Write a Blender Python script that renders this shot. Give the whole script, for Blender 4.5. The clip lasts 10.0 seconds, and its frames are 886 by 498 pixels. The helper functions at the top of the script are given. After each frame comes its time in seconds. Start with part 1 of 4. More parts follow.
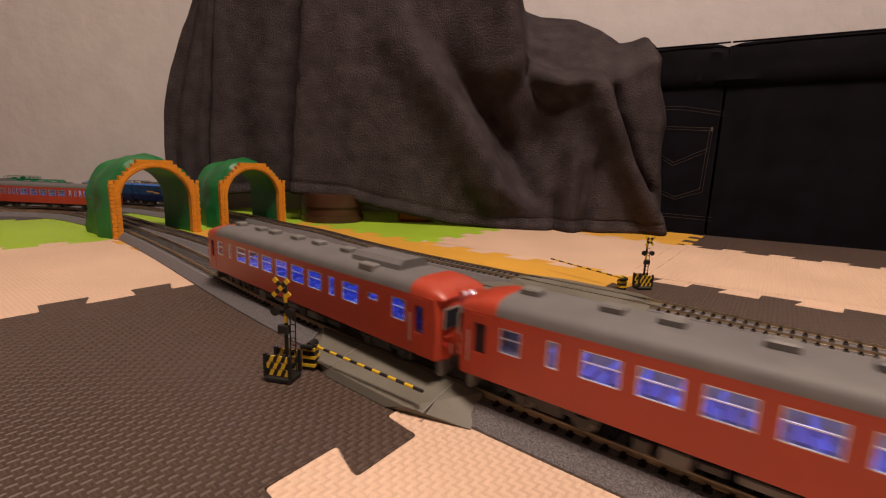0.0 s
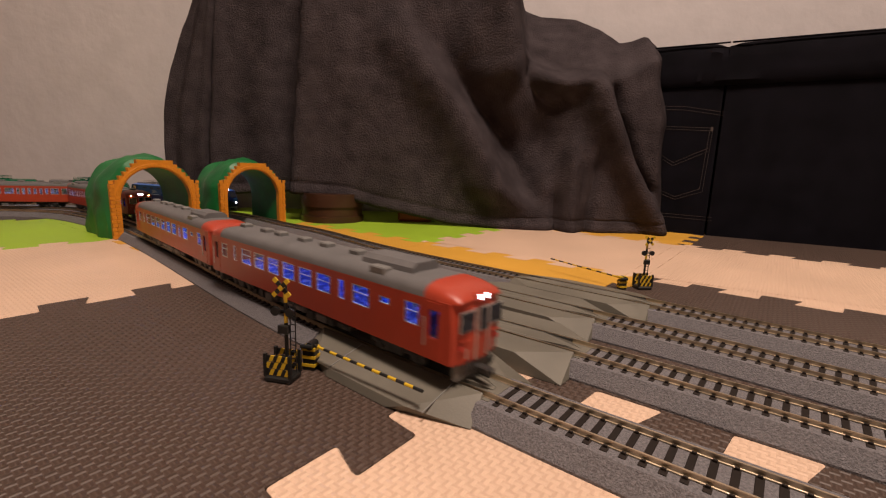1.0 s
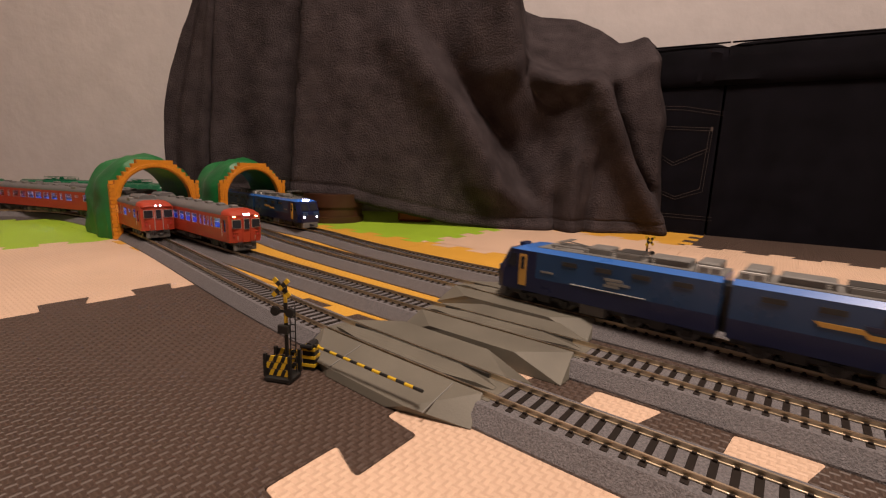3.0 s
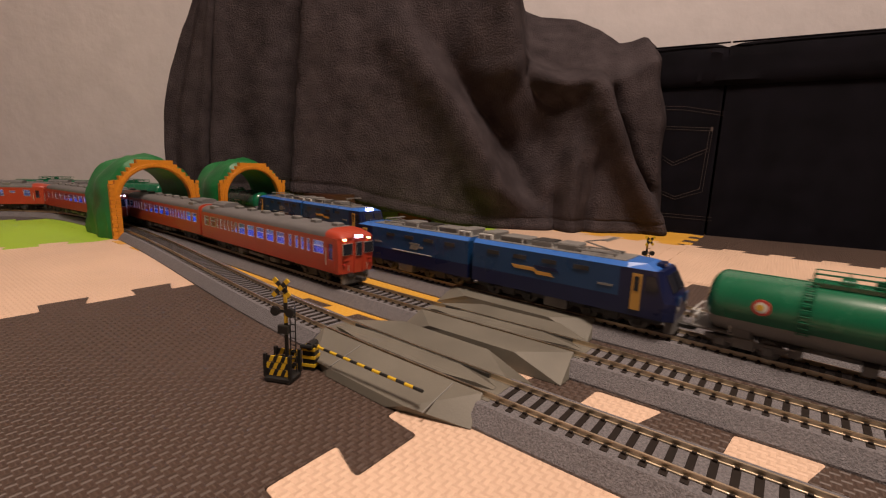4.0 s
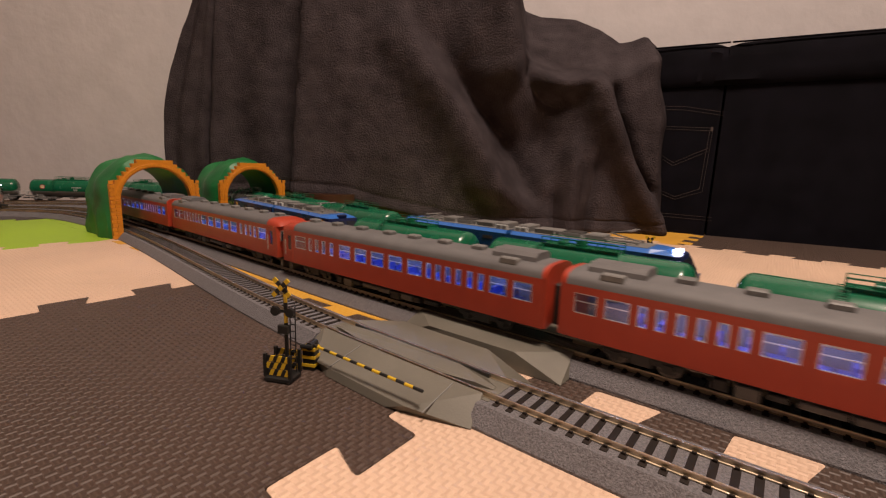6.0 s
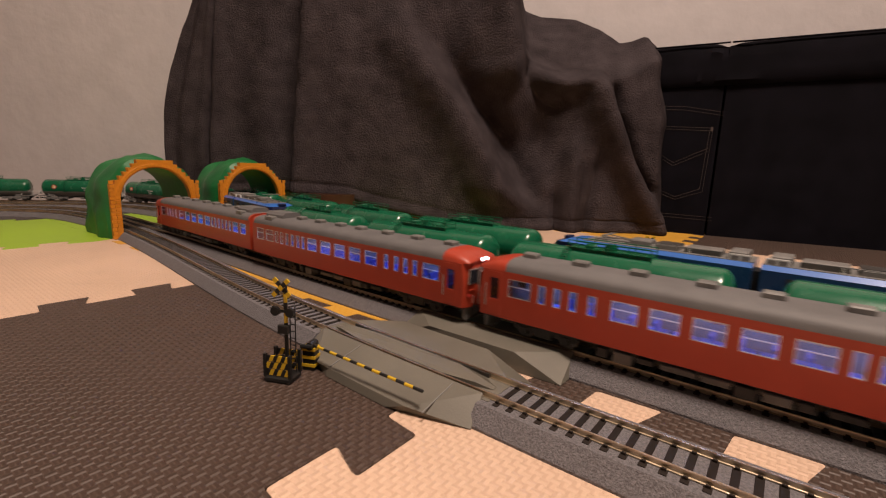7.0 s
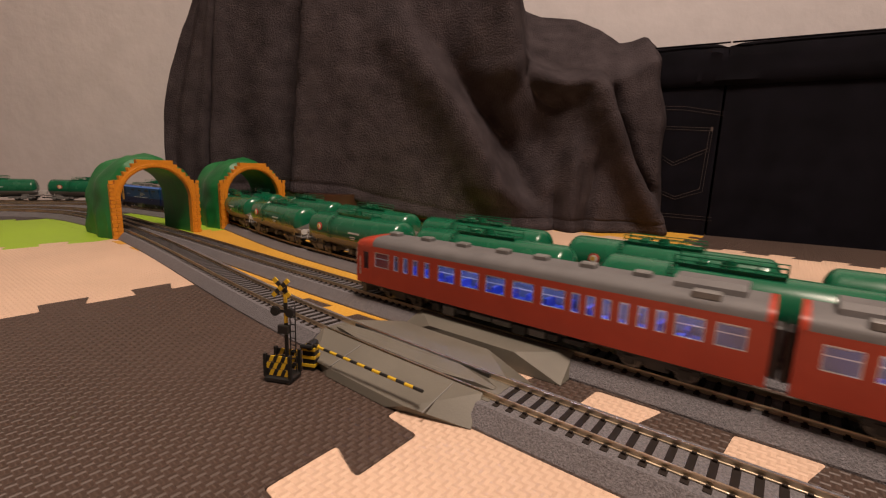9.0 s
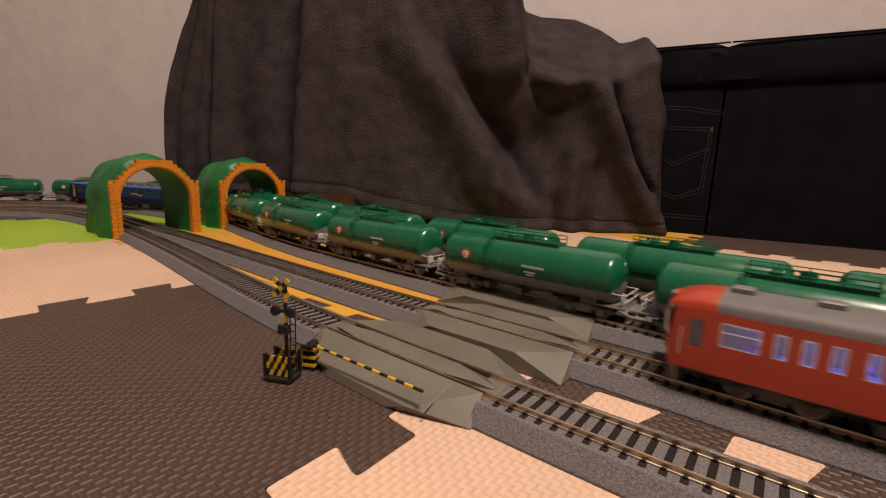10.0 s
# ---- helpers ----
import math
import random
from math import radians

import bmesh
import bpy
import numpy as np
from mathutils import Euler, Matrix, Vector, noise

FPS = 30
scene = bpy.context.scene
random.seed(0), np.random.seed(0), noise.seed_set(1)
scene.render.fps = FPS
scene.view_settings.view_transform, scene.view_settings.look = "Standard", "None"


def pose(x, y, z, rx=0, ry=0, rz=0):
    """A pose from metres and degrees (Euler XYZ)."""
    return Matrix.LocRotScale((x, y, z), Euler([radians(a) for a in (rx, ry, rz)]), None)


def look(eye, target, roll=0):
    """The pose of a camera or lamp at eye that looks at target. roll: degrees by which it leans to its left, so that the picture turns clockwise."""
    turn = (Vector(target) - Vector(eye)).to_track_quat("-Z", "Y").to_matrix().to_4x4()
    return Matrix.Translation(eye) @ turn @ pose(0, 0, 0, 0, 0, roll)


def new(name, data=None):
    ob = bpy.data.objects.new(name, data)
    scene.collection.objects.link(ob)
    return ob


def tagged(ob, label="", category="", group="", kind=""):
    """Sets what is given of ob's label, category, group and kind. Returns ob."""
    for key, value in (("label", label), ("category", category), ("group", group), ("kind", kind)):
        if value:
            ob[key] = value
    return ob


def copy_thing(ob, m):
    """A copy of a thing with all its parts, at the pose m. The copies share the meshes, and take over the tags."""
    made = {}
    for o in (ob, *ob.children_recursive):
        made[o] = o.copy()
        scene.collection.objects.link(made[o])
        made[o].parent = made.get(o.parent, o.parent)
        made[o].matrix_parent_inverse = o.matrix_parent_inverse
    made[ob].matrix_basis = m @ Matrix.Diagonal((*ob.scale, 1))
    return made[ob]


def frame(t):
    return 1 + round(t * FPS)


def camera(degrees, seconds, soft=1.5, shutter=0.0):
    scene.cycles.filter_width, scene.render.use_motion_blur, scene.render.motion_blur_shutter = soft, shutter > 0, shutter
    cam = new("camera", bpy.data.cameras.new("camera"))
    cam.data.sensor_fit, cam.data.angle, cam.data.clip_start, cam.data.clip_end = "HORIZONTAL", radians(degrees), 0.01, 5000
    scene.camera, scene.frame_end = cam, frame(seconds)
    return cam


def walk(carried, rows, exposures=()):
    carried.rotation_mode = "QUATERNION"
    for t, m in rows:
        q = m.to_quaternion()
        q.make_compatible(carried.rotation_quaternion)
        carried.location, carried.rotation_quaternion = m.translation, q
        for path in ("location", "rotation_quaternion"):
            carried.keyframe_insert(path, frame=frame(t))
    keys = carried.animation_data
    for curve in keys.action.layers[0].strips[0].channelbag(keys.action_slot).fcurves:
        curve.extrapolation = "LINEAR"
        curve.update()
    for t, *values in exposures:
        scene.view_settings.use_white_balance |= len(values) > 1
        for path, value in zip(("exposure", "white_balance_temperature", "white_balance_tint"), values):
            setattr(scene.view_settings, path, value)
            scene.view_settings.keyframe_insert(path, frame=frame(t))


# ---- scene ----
cam = camera(89.56, 10.0, 1.2, 0.35)
EYE = pose(0, 0, 0.1111, 79.72, 0, 0) @ pose(0, 0, 0, 0, 0, 2.0)
walk(cam, [(0.0, EYE), (10.0, EYE)])

# ---- light ----
world = bpy.data.worlds.new("room_air")
world.use_nodes = True
world.node_tree.nodes["Background"].inputs[0].default_value = (1.0, 0.86, 0.7, 1)
world.node_tree.nodes["Background"].inputs[1].default_value = 0.02
scene.world = world


def area_lamp(name, m, size, power, colour):
    data = bpy.data.lights.new(name, "AREA")
    data.shape, data.size, data.energy, data.color = "DISK", size, power, colour
    ob = new(name, data)
    ob.matrix_world = m
    return ob


LAMP = (0.38, -0.35, 2.25)
area_lamp("ceiling_lamp_light", look(LAMP, (0.4, 0.1, 0.0)), 0.55, 74, (1.0, 0.79, 0.65))
scene.view_settings.exposure = 0.0


# ---- materials ----
def mat(name, colour, rough=0.5, metal=0.0, vary=0.12, scale=40.0, bump=0.0, bump_scale=200.0, spec=0.5, random_tint=0.0, coat=0.0):
    """A principled surface with stains at one scale, grain at another and a little relief."""
    m = bpy.data.materials.new(name)
    m.use_nodes = True
    nt = m.node_tree
    n, l = nt.nodes, nt.links
    b = n["Principled BSDF"]
    b.inputs["Roughness"].default_value = rough
    b.inputs["Metallic"].default_value = metal
    b.inputs["Specular IOR Level"].default_value = spec
    b.inputs["Coat Weight"].default_value = coat
    co = n.new("ShaderNodeTexCoord")
    big = n.new("ShaderNodeTexNoise")
    big.inputs["Scale"].default_value = scale
    big.inputs["Detail"].default_value = 6
    l.new(co.outputs["Object"], big.inputs["Vector"])
    ramp = n.new("ShaderNodeMapRange")
    ramp.inputs["From Min"].default_value, ramp.inputs["From Max"].default_value = 0.3, 0.7
    ramp.inputs["To Min"].default_value, ramp.inputs["To Max"].default_value = 1 - vary, 1 + vary
    l.new(big.outputs["Fac"], ramp.inputs["Value"])
    mul = n.new("ShaderNodeMix")
    mul.data_type, mul.blend_type = "RGBA", "MULTIPLY"
    mul.inputs["Factor"].default_value = 1
    mul.inputs[6].default_value = (*colour, 1)
    l.new(ramp.outputs[0], mul.inputs[7])
    out = mul.outputs[2]
    if random_tint:
        info = n.new("ShaderNodeObjectInfo")
        r2 = n.new("ShaderNodeMapRange")
        r2.inputs["To Min"].default_value, r2.inputs["To Max"].default_value = 1 - random_tint, 1 + random_tint
        l.new(info.outputs["Random"], r2.inputs["Value"])
        m2 = n.new("ShaderNodeMix")
        m2.data_type, m2.blend_type = "RGBA", "MULTIPLY"
        m2.inputs["Factor"].default_value = 1
        l.new(out, m2.inputs[6])
        l.new(r2.outputs[0], m2.inputs[7])
        out = m2.outputs[2]
    l.new(out, b.inputs["Base Color"])
    rr = n.new("ShaderNodeMapRange")
    rr.inputs["To Min"].default_value, rr.inputs["To Max"].default_value = max(0.02, rough - 0.1), min(1, rough + 0.1)
    l.new(big.outputs["Fac"], rr.inputs["Value"])
    l.new(rr.outputs[0], b.inputs["Roughness"])
    if bump:
        fine = n.new("ShaderNodeTexNoise")
        fine.inputs["Scale"].default_value = bump_scale
        fine.inputs["Detail"].default_value = 4
        l.new(co.outputs["Object"], fine.inputs["Vector"])
        bp = n.new("ShaderNodeBump")
        bp.inputs["Strength"].default_value = bump
        bp.inputs["Distance"].default_value = 0.001
        l.new(fine.outputs["Fac"], bp.inputs["Height"])
        l.new(bp.outputs[0], b.inputs["Normal"])
    return m


def glow(name, colour, strength):
    m = bpy.data.materials.new(name)
    m.use_nodes = True
    b = m.node_tree.nodes["Principled BSDF"]
    b.inputs["Base Color"].default_value = (0.8, 0.8, 0.8, 1)
    b.inputs["Emission Color"].default_value = (*colour, 1)
    b.inputs["Emission Strength"].default_value = strength
    return m


def pane_mat(name, tint, gloss=0.12):
    m = bpy.data.materials.new(name)
    m.use_nodes = True
    n, l = m.node_tree.nodes, m.node_tree.links
    t, g, mix = n.new("ShaderNodeBsdfTransparent"), n.new("ShaderNodeBsdfGlossy"), n.new("ShaderNodeMixShader")
    t.inputs["Color"].default_value = (*tint, 1)
    g.inputs["Roughness"].default_value = 0.06
    mix.inputs[0].default_value = gloss
    l.new(t.outputs[0], mix.inputs[1])
    l.new(g.outputs[0], mix.inputs[2])
    l.new(mix.outputs[0], n["Material Output"].inputs["Surface"])
    return m


def foam_mat(name, colour, depth=0.0009):
    """Soft EVA foam pressed with a small basket weave of ridges, running across in every second cell."""
    m = mat(name, colour, 0.52, vary=0.07, scale=9.0, spec=0.4)
    n, l = m.node_tree.nodes, m.node_tree.links
    co = n.new("ShaderNodeTexCoord")
    check = n.new("ShaderNodeTexChecker")
    check.inputs["Scale"].default_value = 1 / 0.0033
    check.inputs["Color1"].default_value, check.inputs["Color2"].default_value = (1, 1, 1, 1), (0, 0, 0, 1)
    l.new(co.outputs["Object"], check.inputs["Vector"])
    waves = []
    for axis in ("X", "Y"):
        w = n.new("ShaderNodeTexWave")
        w.bands_direction = axis
        w.inputs["Scale"].default_value = 0.314 / 0.0033
        l.new(co.outputs["Object"], w.inputs["Vector"])
        waves.append(w)
    mix = n.new("ShaderNodeMix")
    l.new(check.outputs["Fac"], mix.inputs["Factor"])
    l.new(waves[0].outputs["Fac"], mix.inputs[2])
    l.new(waves[1].outputs["Fac"], mix.inputs[3])
    bp = n.new("ShaderNodeBump")
    bp.inputs["Strength"].default_value, bp.inputs["Distance"].default_value = 0.9, depth
    l.new(mix.outputs[0], bp.inputs["Height"])
    l.new(bp.outputs[0], n["Principled BSDF"].inputs["Normal"])
    return m


RED = mat("vermilion_paint", (0.37, 0.044, 0.02), 0.38, vary=0.06, scale=60, bump=0.04, bump_scale=900)
ROOF = mat("grey_roof_paint", (0.125, 0.12, 0.122), 0.62, vary=0.12, scale=70, bump=0.12, bump_scale=1200)
UNDER = mat("dark_underframe_plastic", (0.028, 0.026, 0.025), 0.55, vary=0.25, scale=120)
UGREY = mat("grey_underfloor_plastic", (0.13, 0.125, 0.12), 0.55, vary=0.2, scale=120)
WHEEL = mat("blackened_wheel_metal", (0.1, 0.095, 0.09), 0.35, 0.85, vary=0.25, scale=200)
SILVER = mat("window_frame_silver", (0.62, 0.62, 0.6), 0.32, 0.7, vary=0.05)
SEAT = mat("blue_seat_plastic", (0.03, 0.08, 0.5), 0.5, vary=0.1)
INNER = mat("blue_grey_interior_plastic", (0.13, 0.15, 0.24), 0.6, vary=0.15, scale=90)
PANE = pane_mat("window_glass", (0.9, 0.93, 0.97))
# Dark tint stands in for the unlit cab behind the door windows.
UNLITPANE = pane_mat("unlit_cab_door_glass", (0.16, 0.17, 0.2), 0.08)
LED = glow("interior_led_light", (0.5, 0.6, 1.0), 9.0)
HEADLAMP = glow("headlamp_light", (0.9, 0.82, 1.0), 11.0)
WARMLAMP = glow("warm_headlamp_light", (1.0, 0.6, 0.25), 12.0)
LOCOLAMP = glow("locomotive_headlamp_light", (0.95, 0.95, 1.0), 9.0)
TAILLAMP = glow("tail_lamp_light", (1.0, 0.03, 0.02), 6.0)
SIGNGLOW = glow("lit_destination_sign", (0.7, 0.66, 1.0), 9.0)
NAVY = mat("navy_loco_paint", (0.005, 0.010, 0.05), 0.3, vary=0.06, coat=0.1)
AZURE = mat("azure_loco_paint", (0.010, 0.046, 0.13), 0.3, vary=0.06, coat=0.1)
# Blue of the roof bevel, lightened in colour for the light from above.
LITBLUE = mat("toplit_blue_loco_paint", (0.034, 0.14, 0.48), 0.3, vary=0.05, coat=0.2)
GOLD = mat("ochre_door_paint", (0.5, 0.28, 0.06), 0.4, vary=0.06)
EQUIP = mat("grey_roof_equipment", (0.16, 0.155, 0.15), 0.5, vary=0.15, scale=90)
BRIGHT = mat("pale_grey_plastic", (0.55, 0.55, 0.54), 0.4, vary=0.08)
TANK = mat("green_tank_paint", (0.005, 0.108, 0.05), 0.26, vary=0.06, scale=50, coat=0.3)
TANKGREY = mat("grey_tank_underside_paint", (0.2, 0.195, 0.185), 0.42, vary=0.1)
RINGRED = mat("red_emblem_paint", (0.45, 0.04, 0.03), 0.4)
RINGYEL = mat("yellow_emblem_paint", (0.7, 0.45, 0.05), 0.4)
WHITE = mat("white_lettering_paint", (0.72, 0.72, 0.68), 0.5, vary=0.05)
BALLAST = mat("grey_moulded_ballast", (0.15, 0.141, 0.15), 0.85, vary=0.3, scale=900, bump=0.9, bump_scale=1300, spec=0.3)
SLEEPER = mat("dark_brown_sleeper_plastic", (0.02, 0.015, 0.013), 0.65, vary=0.25, scale=150, spec=0.15)
RAIL = mat("nickel_silver_rail", (0.66, 0.55, 0.4), 0.36, 1.0, vary=0.12, scale=80)
PLATE = mat("olive_grey_crossing_plastic", (0.142, 0.132, 0.11), 0.42, vary=0.14, scale=30, bump=0.08, bump_scale=900, spec=0.25)
GROOVE = mat("dark_flangeway_plastic", (0.05, 0.047, 0.04), 0.5)
BLACK = mat("black_plastic", (0.012, 0.012, 0.012), 0.4, vary=0.15)
YELLOW = mat("warning_yellow_plastic", (0.62, 0.4, 0.02), 0.4, vary=0.08)
BRICKM = mat("orange_moulded_brick", (0.6, 0.22, 0.015), 0.42, vary=0.1, scale=60, random_tint=0.07)
GREENP = mat("green_moulded_plastic", (0.010, 0.135, 0.036), 0.42, vary=0.3, scale=30, bump=0.5, bump_scale=90)
FOAM = {"brown": foam_mat("brown_foam", (0.072, 0.047, 0.037)), "cream": foam_mat("cream_foam", (0.64, 0.45, 0.33), 0.0005),
        "yellow": foam_mat("yellow_foam", (0.62, 0.33, 0.045), 0.0003), "green": foam_mat("lime_foam", (0.3, 0.47, 0.03), 0.0003)}
FLEECE = mat("dark_grey_fleece", (0.0485, 0.0395, 0.043), 0.95, vary=0.3, scale=30, bump=1.0, bump_scale=340, spec=0.05)
FLEECE.node_tree.nodes["Bump"].inputs["Distance"].default_value = 0.0035
DENIM = mat("black_denim_print", (0.0055, 0.005, 0.0075), 0.85, vary=0.35, scale=22, bump=0.4, bump_scale=900, spec=0.06)
STITCH = mat("brown_stitching", (0.07, 0.05, 0.045), 0.8)
WALLP = mat("pale_embossed_wallpaper", (0.54, 0.505, 0.51), 0.85, vary=0.05, scale=18, bump=0.9, bump_scale=55, spec=0.2)
WOOD = mat("dark_varnished_wood", (0.045, 0.018, 0.010), 0.35, vary=0.25, scale=16, bump=0.1)
BOARD = mat("oak_floorboard", (0.3, 0.18, 0.1), 0.45, vary=0.15, scale=12)
ORANGE = mat("orange_plastic", (0.4, 0.08, 0.02), 0.5)
CEIL = mat("white_ceiling_paint", (0.75, 0.73, 0.7), 0.9, vary=0.03)


# ---- mesh helpers ----
def part(name, bm, material, parent=None, label="", smooth=False):
    me = bpy.data.meshes.new(name)
    bmesh.ops.recalc_face_normals(bm, faces=bm.faces[:])
    bm.to_mesh(me)
    bm.free()
    for mm in (material if isinstance(material, (list, tuple)) else [material]):
        me.materials.append(mm)
    if smooth:
        me.shade_smooth()
        me.set_sharp_from_angle(angle=radians(35))
    ob = new(name, me)
    if parent is not None:
        ob.parent = parent
    if label:
        ob["label"] = label
    return ob


def box(bm, x0, x1, y0, y1, z0, z1, bevel=0.0, index=0):
    r = bmesh.ops.create_cube(bm, size=1.0)
    for v in r["verts"]:
        v.co = Vector(((x0 + x1) / 2 + v.co.x * (x1 - x0), (y0 + y1) / 2 + v.co.y * (y1 - y0), (z0 + z1) / 2 + v.co.z * (z1 - z0)))
    fs = {f for v in r["verts"] for f in v.link_faces}
    for f in fs:
        f.material_index = index
    if bevel:
        es = list({e for f in fs for e in f.edges})
        bmesh.ops.bevel(bm, geom=es, offset=bevel, segments=1, affect="EDGES", profile=0.5)
    return bm


def tube(bm, a, b, r, n=8, r2=None, caps=True):
    a, b = Vector(a), Vector(b)
    q = (b - a).to_track_quat("Z", "Y").to_matrix()
    rings = []
    for p, rad in ((a, r), (b, r if r2 is None else r2)):
        rings.append([bm.verts.new(p + q @ Vector((math.cos(2 * math.pi * i / n) * rad, math.sin(2 * math.pi * i / n) * rad, 0))) for i in range(n)])
    for i in range(n):
        bm.faces.new((rings[0][i], rings[0][(i + 1) % n], rings[1][(i + 1) % n], rings[1][i]))
    if caps:
        bm.faces.new(rings[0][::-1])
        bm.faces.new(rings[1])
    return bm


def loft(bm, sections, caps=True, closed=True, index=0):
    """Skins rings of points, one after the other."""
    rings = [[bm.verts.new(p) for p in s] for s in sections]
    n = len(rings[0])
    for a, b in zip(rings, rings[1:]):
        for i in range(n if closed else n - 1):
            bm.faces.new((a[i], a[(i + 1) % n], b[(i + 1) % n], b[i])).material_index = index
    if caps:
        bm.faces.new(rings[0][::-1]).material_index = index
        bm.faces.new(rings[-1]).material_index = index
    return bm


def prism(bm, bottom, top):
    """A solid between two outlines with the same number of corners."""
    return loft(bm, [bottom, top])


def boxed(*args, **kw):
    return box(bmesh.new(), *args, **kw)


def empty(name):
    ob = new(name)
    ob.empty_display_size = 0.02
    return ob


# ---- track paths ----
RAIL_TOP = 0.0116


class Path:
    """A smooth line on the floor: the way of one track, right to left, with the distance along it."""

    def __init__(self, points, ahead, behind, sig=0.035, step=0.005):
        p = np.array(points, float)
        d0 = (p[0] - p[1]) / np.hypot(*(p[0] - p[1]))
        p = np.vstack([p[0] + d0 * ahead, p, behind])
        s = np.r_[0, np.cumsum(np.hypot(*np.diff(p, axis=0).T))]
        q = np.arange(0, s[-1], step)
        c = np.stack([np.interp(q, s, p[:, 0]), np.interp(q, s, p[:, 1])], 1)
        n = int(3 * sig / step)
        k = np.exp(-0.5 * (np.arange(-n, n + 1) * step / sig) ** 2)
        k /= k.sum()
        e = np.concatenate([2 * c[0] - c[n:0:-1], c, 2 * c[-1] - c[-2:-n - 2:-1]])
        c = np.stack([np.convolve(e[:, i], k, "valid") for i in (0, 1)], 1)
        self.c = c
        self.s = np.r_[0, np.cumsum(np.hypot(*np.diff(c, axis=0).T))] - ahead

    def at(self, s, off=0.0, z=0.0):
        """The point at s, moved off metres to the far side, at height z."""
        x, y = np.interp(s, self.s, self.c[:, 0]), np.interp(s, self.s, self.c[:, 1])
        t = self.way(s)
        return Vector((x + t.y * off, y - t.x * off, z))

    def way(self, s):
        a, b = s - 0.004, s + 0.004
        d = Vector((np.interp(b, self.s, self.c[:, 0]) - np.interp(a, self.s, self.c[:, 0]), np.interp(b, self.s, self.c[:, 1]) - np.interp(a, self.s, self.c[:, 1])))
        return d.normalized()


TRACK = {
    "A": Path([(0.982, -0.535), (0.1322, 0.1149), (0.0821, 0.1527), (0.034, 0.19), (-0.0121, 0.2273), (-0.0567, 0.264), (-0.0992, 0.3008), (-0.1391, 0.338), (-0.1773, 0.3749), (-0.2396, 0.4365), (-0.2989, 0.4949), (-0.3567, 0.5498), (-0.4129, 0.6013), (-0.4705, 0.6512), (-0.5567, 0.7239), (-0.6749, 0.7969), (-0.7767, 0.806), (-0.8589, 0.7728), (-0.9353, 0.728), (-1.0521, 0.6368), (-1.2006, 0.5081), (-1.3305, 0.3016)], 1.5, [(-1.34, -1.48)]),
    "B": Path([(1.019, -0.508), (0.1819, 0.167), (0.1333, 0.2065), (0.0857, 0.2446), (0.0388, 0.2802), (-0.0066, 0.3145), (-0.05, 0.3484), (-0.0916, 0.3817), (-0.1325, 0.4156), (-0.2007, 0.4727), (-0.2644, 0.5264), (-0.3241, 0.5771), (-0.3836, 0.6226), (-0.4493, 0.6762), (-0.5241, 0.7391), (-0.6314, 0.821), (-0.744, 0.8669), (-0.828, 0.8451), (-0.9065, 0.8053), (-0.9805, 0.7595), (-1.095, 0.6658), (-1.2458, 0.5382), (-1.3734, 0.3294)], 2.5, [(-1.37, -1.49)]),
    "C": Path([(1.039, -0.507), (0.2215, 0.2141), (0.177, 0.2573), (0.1299, 0.2949), (0.0834, 0.331), (0.0385, 0.3684), (-0.0045, 0.4035), (-0.045, 0.4388), (-0.0837, 0.4719), (-0.1476, 0.5276), (-0.2059, 0.5844), (-0.26, 0.6441), (-0.316, 0.707), (-0.371, 0.77), (-0.428, 0.8079), (-0.5078, 0.8474), (-0.6291, 0.9185), (-0.7463, 0.9509), (-0.8294, 0.9268), (-0.9084, 0.8938), (-0.9832, 0.8525), (-1.0551, 0.811), (-1.1658, 0.7122), (-1.3073, 0.5765), (-1.4129, 0.3538)], 3.5, [(-1.4, -1.69)]),
    "D": Path([(1.1, -0.46), (0.2679, 0.26), (0.2219, 0.2998), (0.1769, 0.3388), (0.1319, 0.3759), (0.0877, 0.4117), (0.045, 0.446), (0.0044, 0.4795), (-0.0349, 0.5132), (-0.096, 0.5703), (-0.1472, 0.6284), (-0.1996, 0.6885), (-0.262, 0.731), (-0.33, 0.803), (-0.392, 0.855), (-0.4451, 0.8908), (-0.5415, 0.9354), (-0.67, 1.0017), (-0.7728, 1.0084), (-0.854, 0.983), (-0.9316, 0.9502), (-1.0056, 0.9109), (-1.0769, 0.8723), (-1.1409, 0.8205), (-1.2551, 0.7262), (-1.3897, 0.5846), (-1.4906, 0.3608)], 3.0, [(-1.45, -2.46)]),
}


# ---- the room ----
def slab(name, x0, x1, y0, y1, z0, z1, material, label):
    return tagged(part(name, boxed(x0, x1, y0, y1, z0, z1), material), label, kind="structure")


slab("floor", -2.6, 4.2, -3.4, 1.22, -0.12, -0.0105, BOARD, "wooden floor under the foam mats")
slab("ceiling", -2.6, 4.2, -3.4, 1.22, 2.4, 2.5, CEIL, "plain white ceiling")
slab("wall_north", -2.5, 4.1, 1.1, 1.22, -0.0105, 2.4, WALLP, "pale grey wall with fine embossed wallpaper")
slab("wall_west", -2.62, -2.5, -3.3, 1.22, -0.0105, 2.4, WALLP, "pale embossed wallpaper wall")
slab("wall_east", 4.1, 4.22, -3.3, 1.22, -0.0105, 2.4, WALLP, "pale embossed wallpaper wall")
slab("wall_south", -2.5, 4.1, -3.42, -3.3, -0.0105, 2.4, WALLP, "pale embossed wallpaper wall")

# The round ceiling lamp that lights the room.
lamp = empty("ceiling_lamp")
lamp.location = (LAMP[0], LAMP[1], 0)
bm = bmesh.new()
tube(bm, (0, 0, 2.3), (0, 0, 2.4), 0.28, 32, 0.26)
part("housing", bm, WHITE, lamp, "white lamp housing")
tagged(lamp, "round white ceiling lamp, switched on", "lamp")

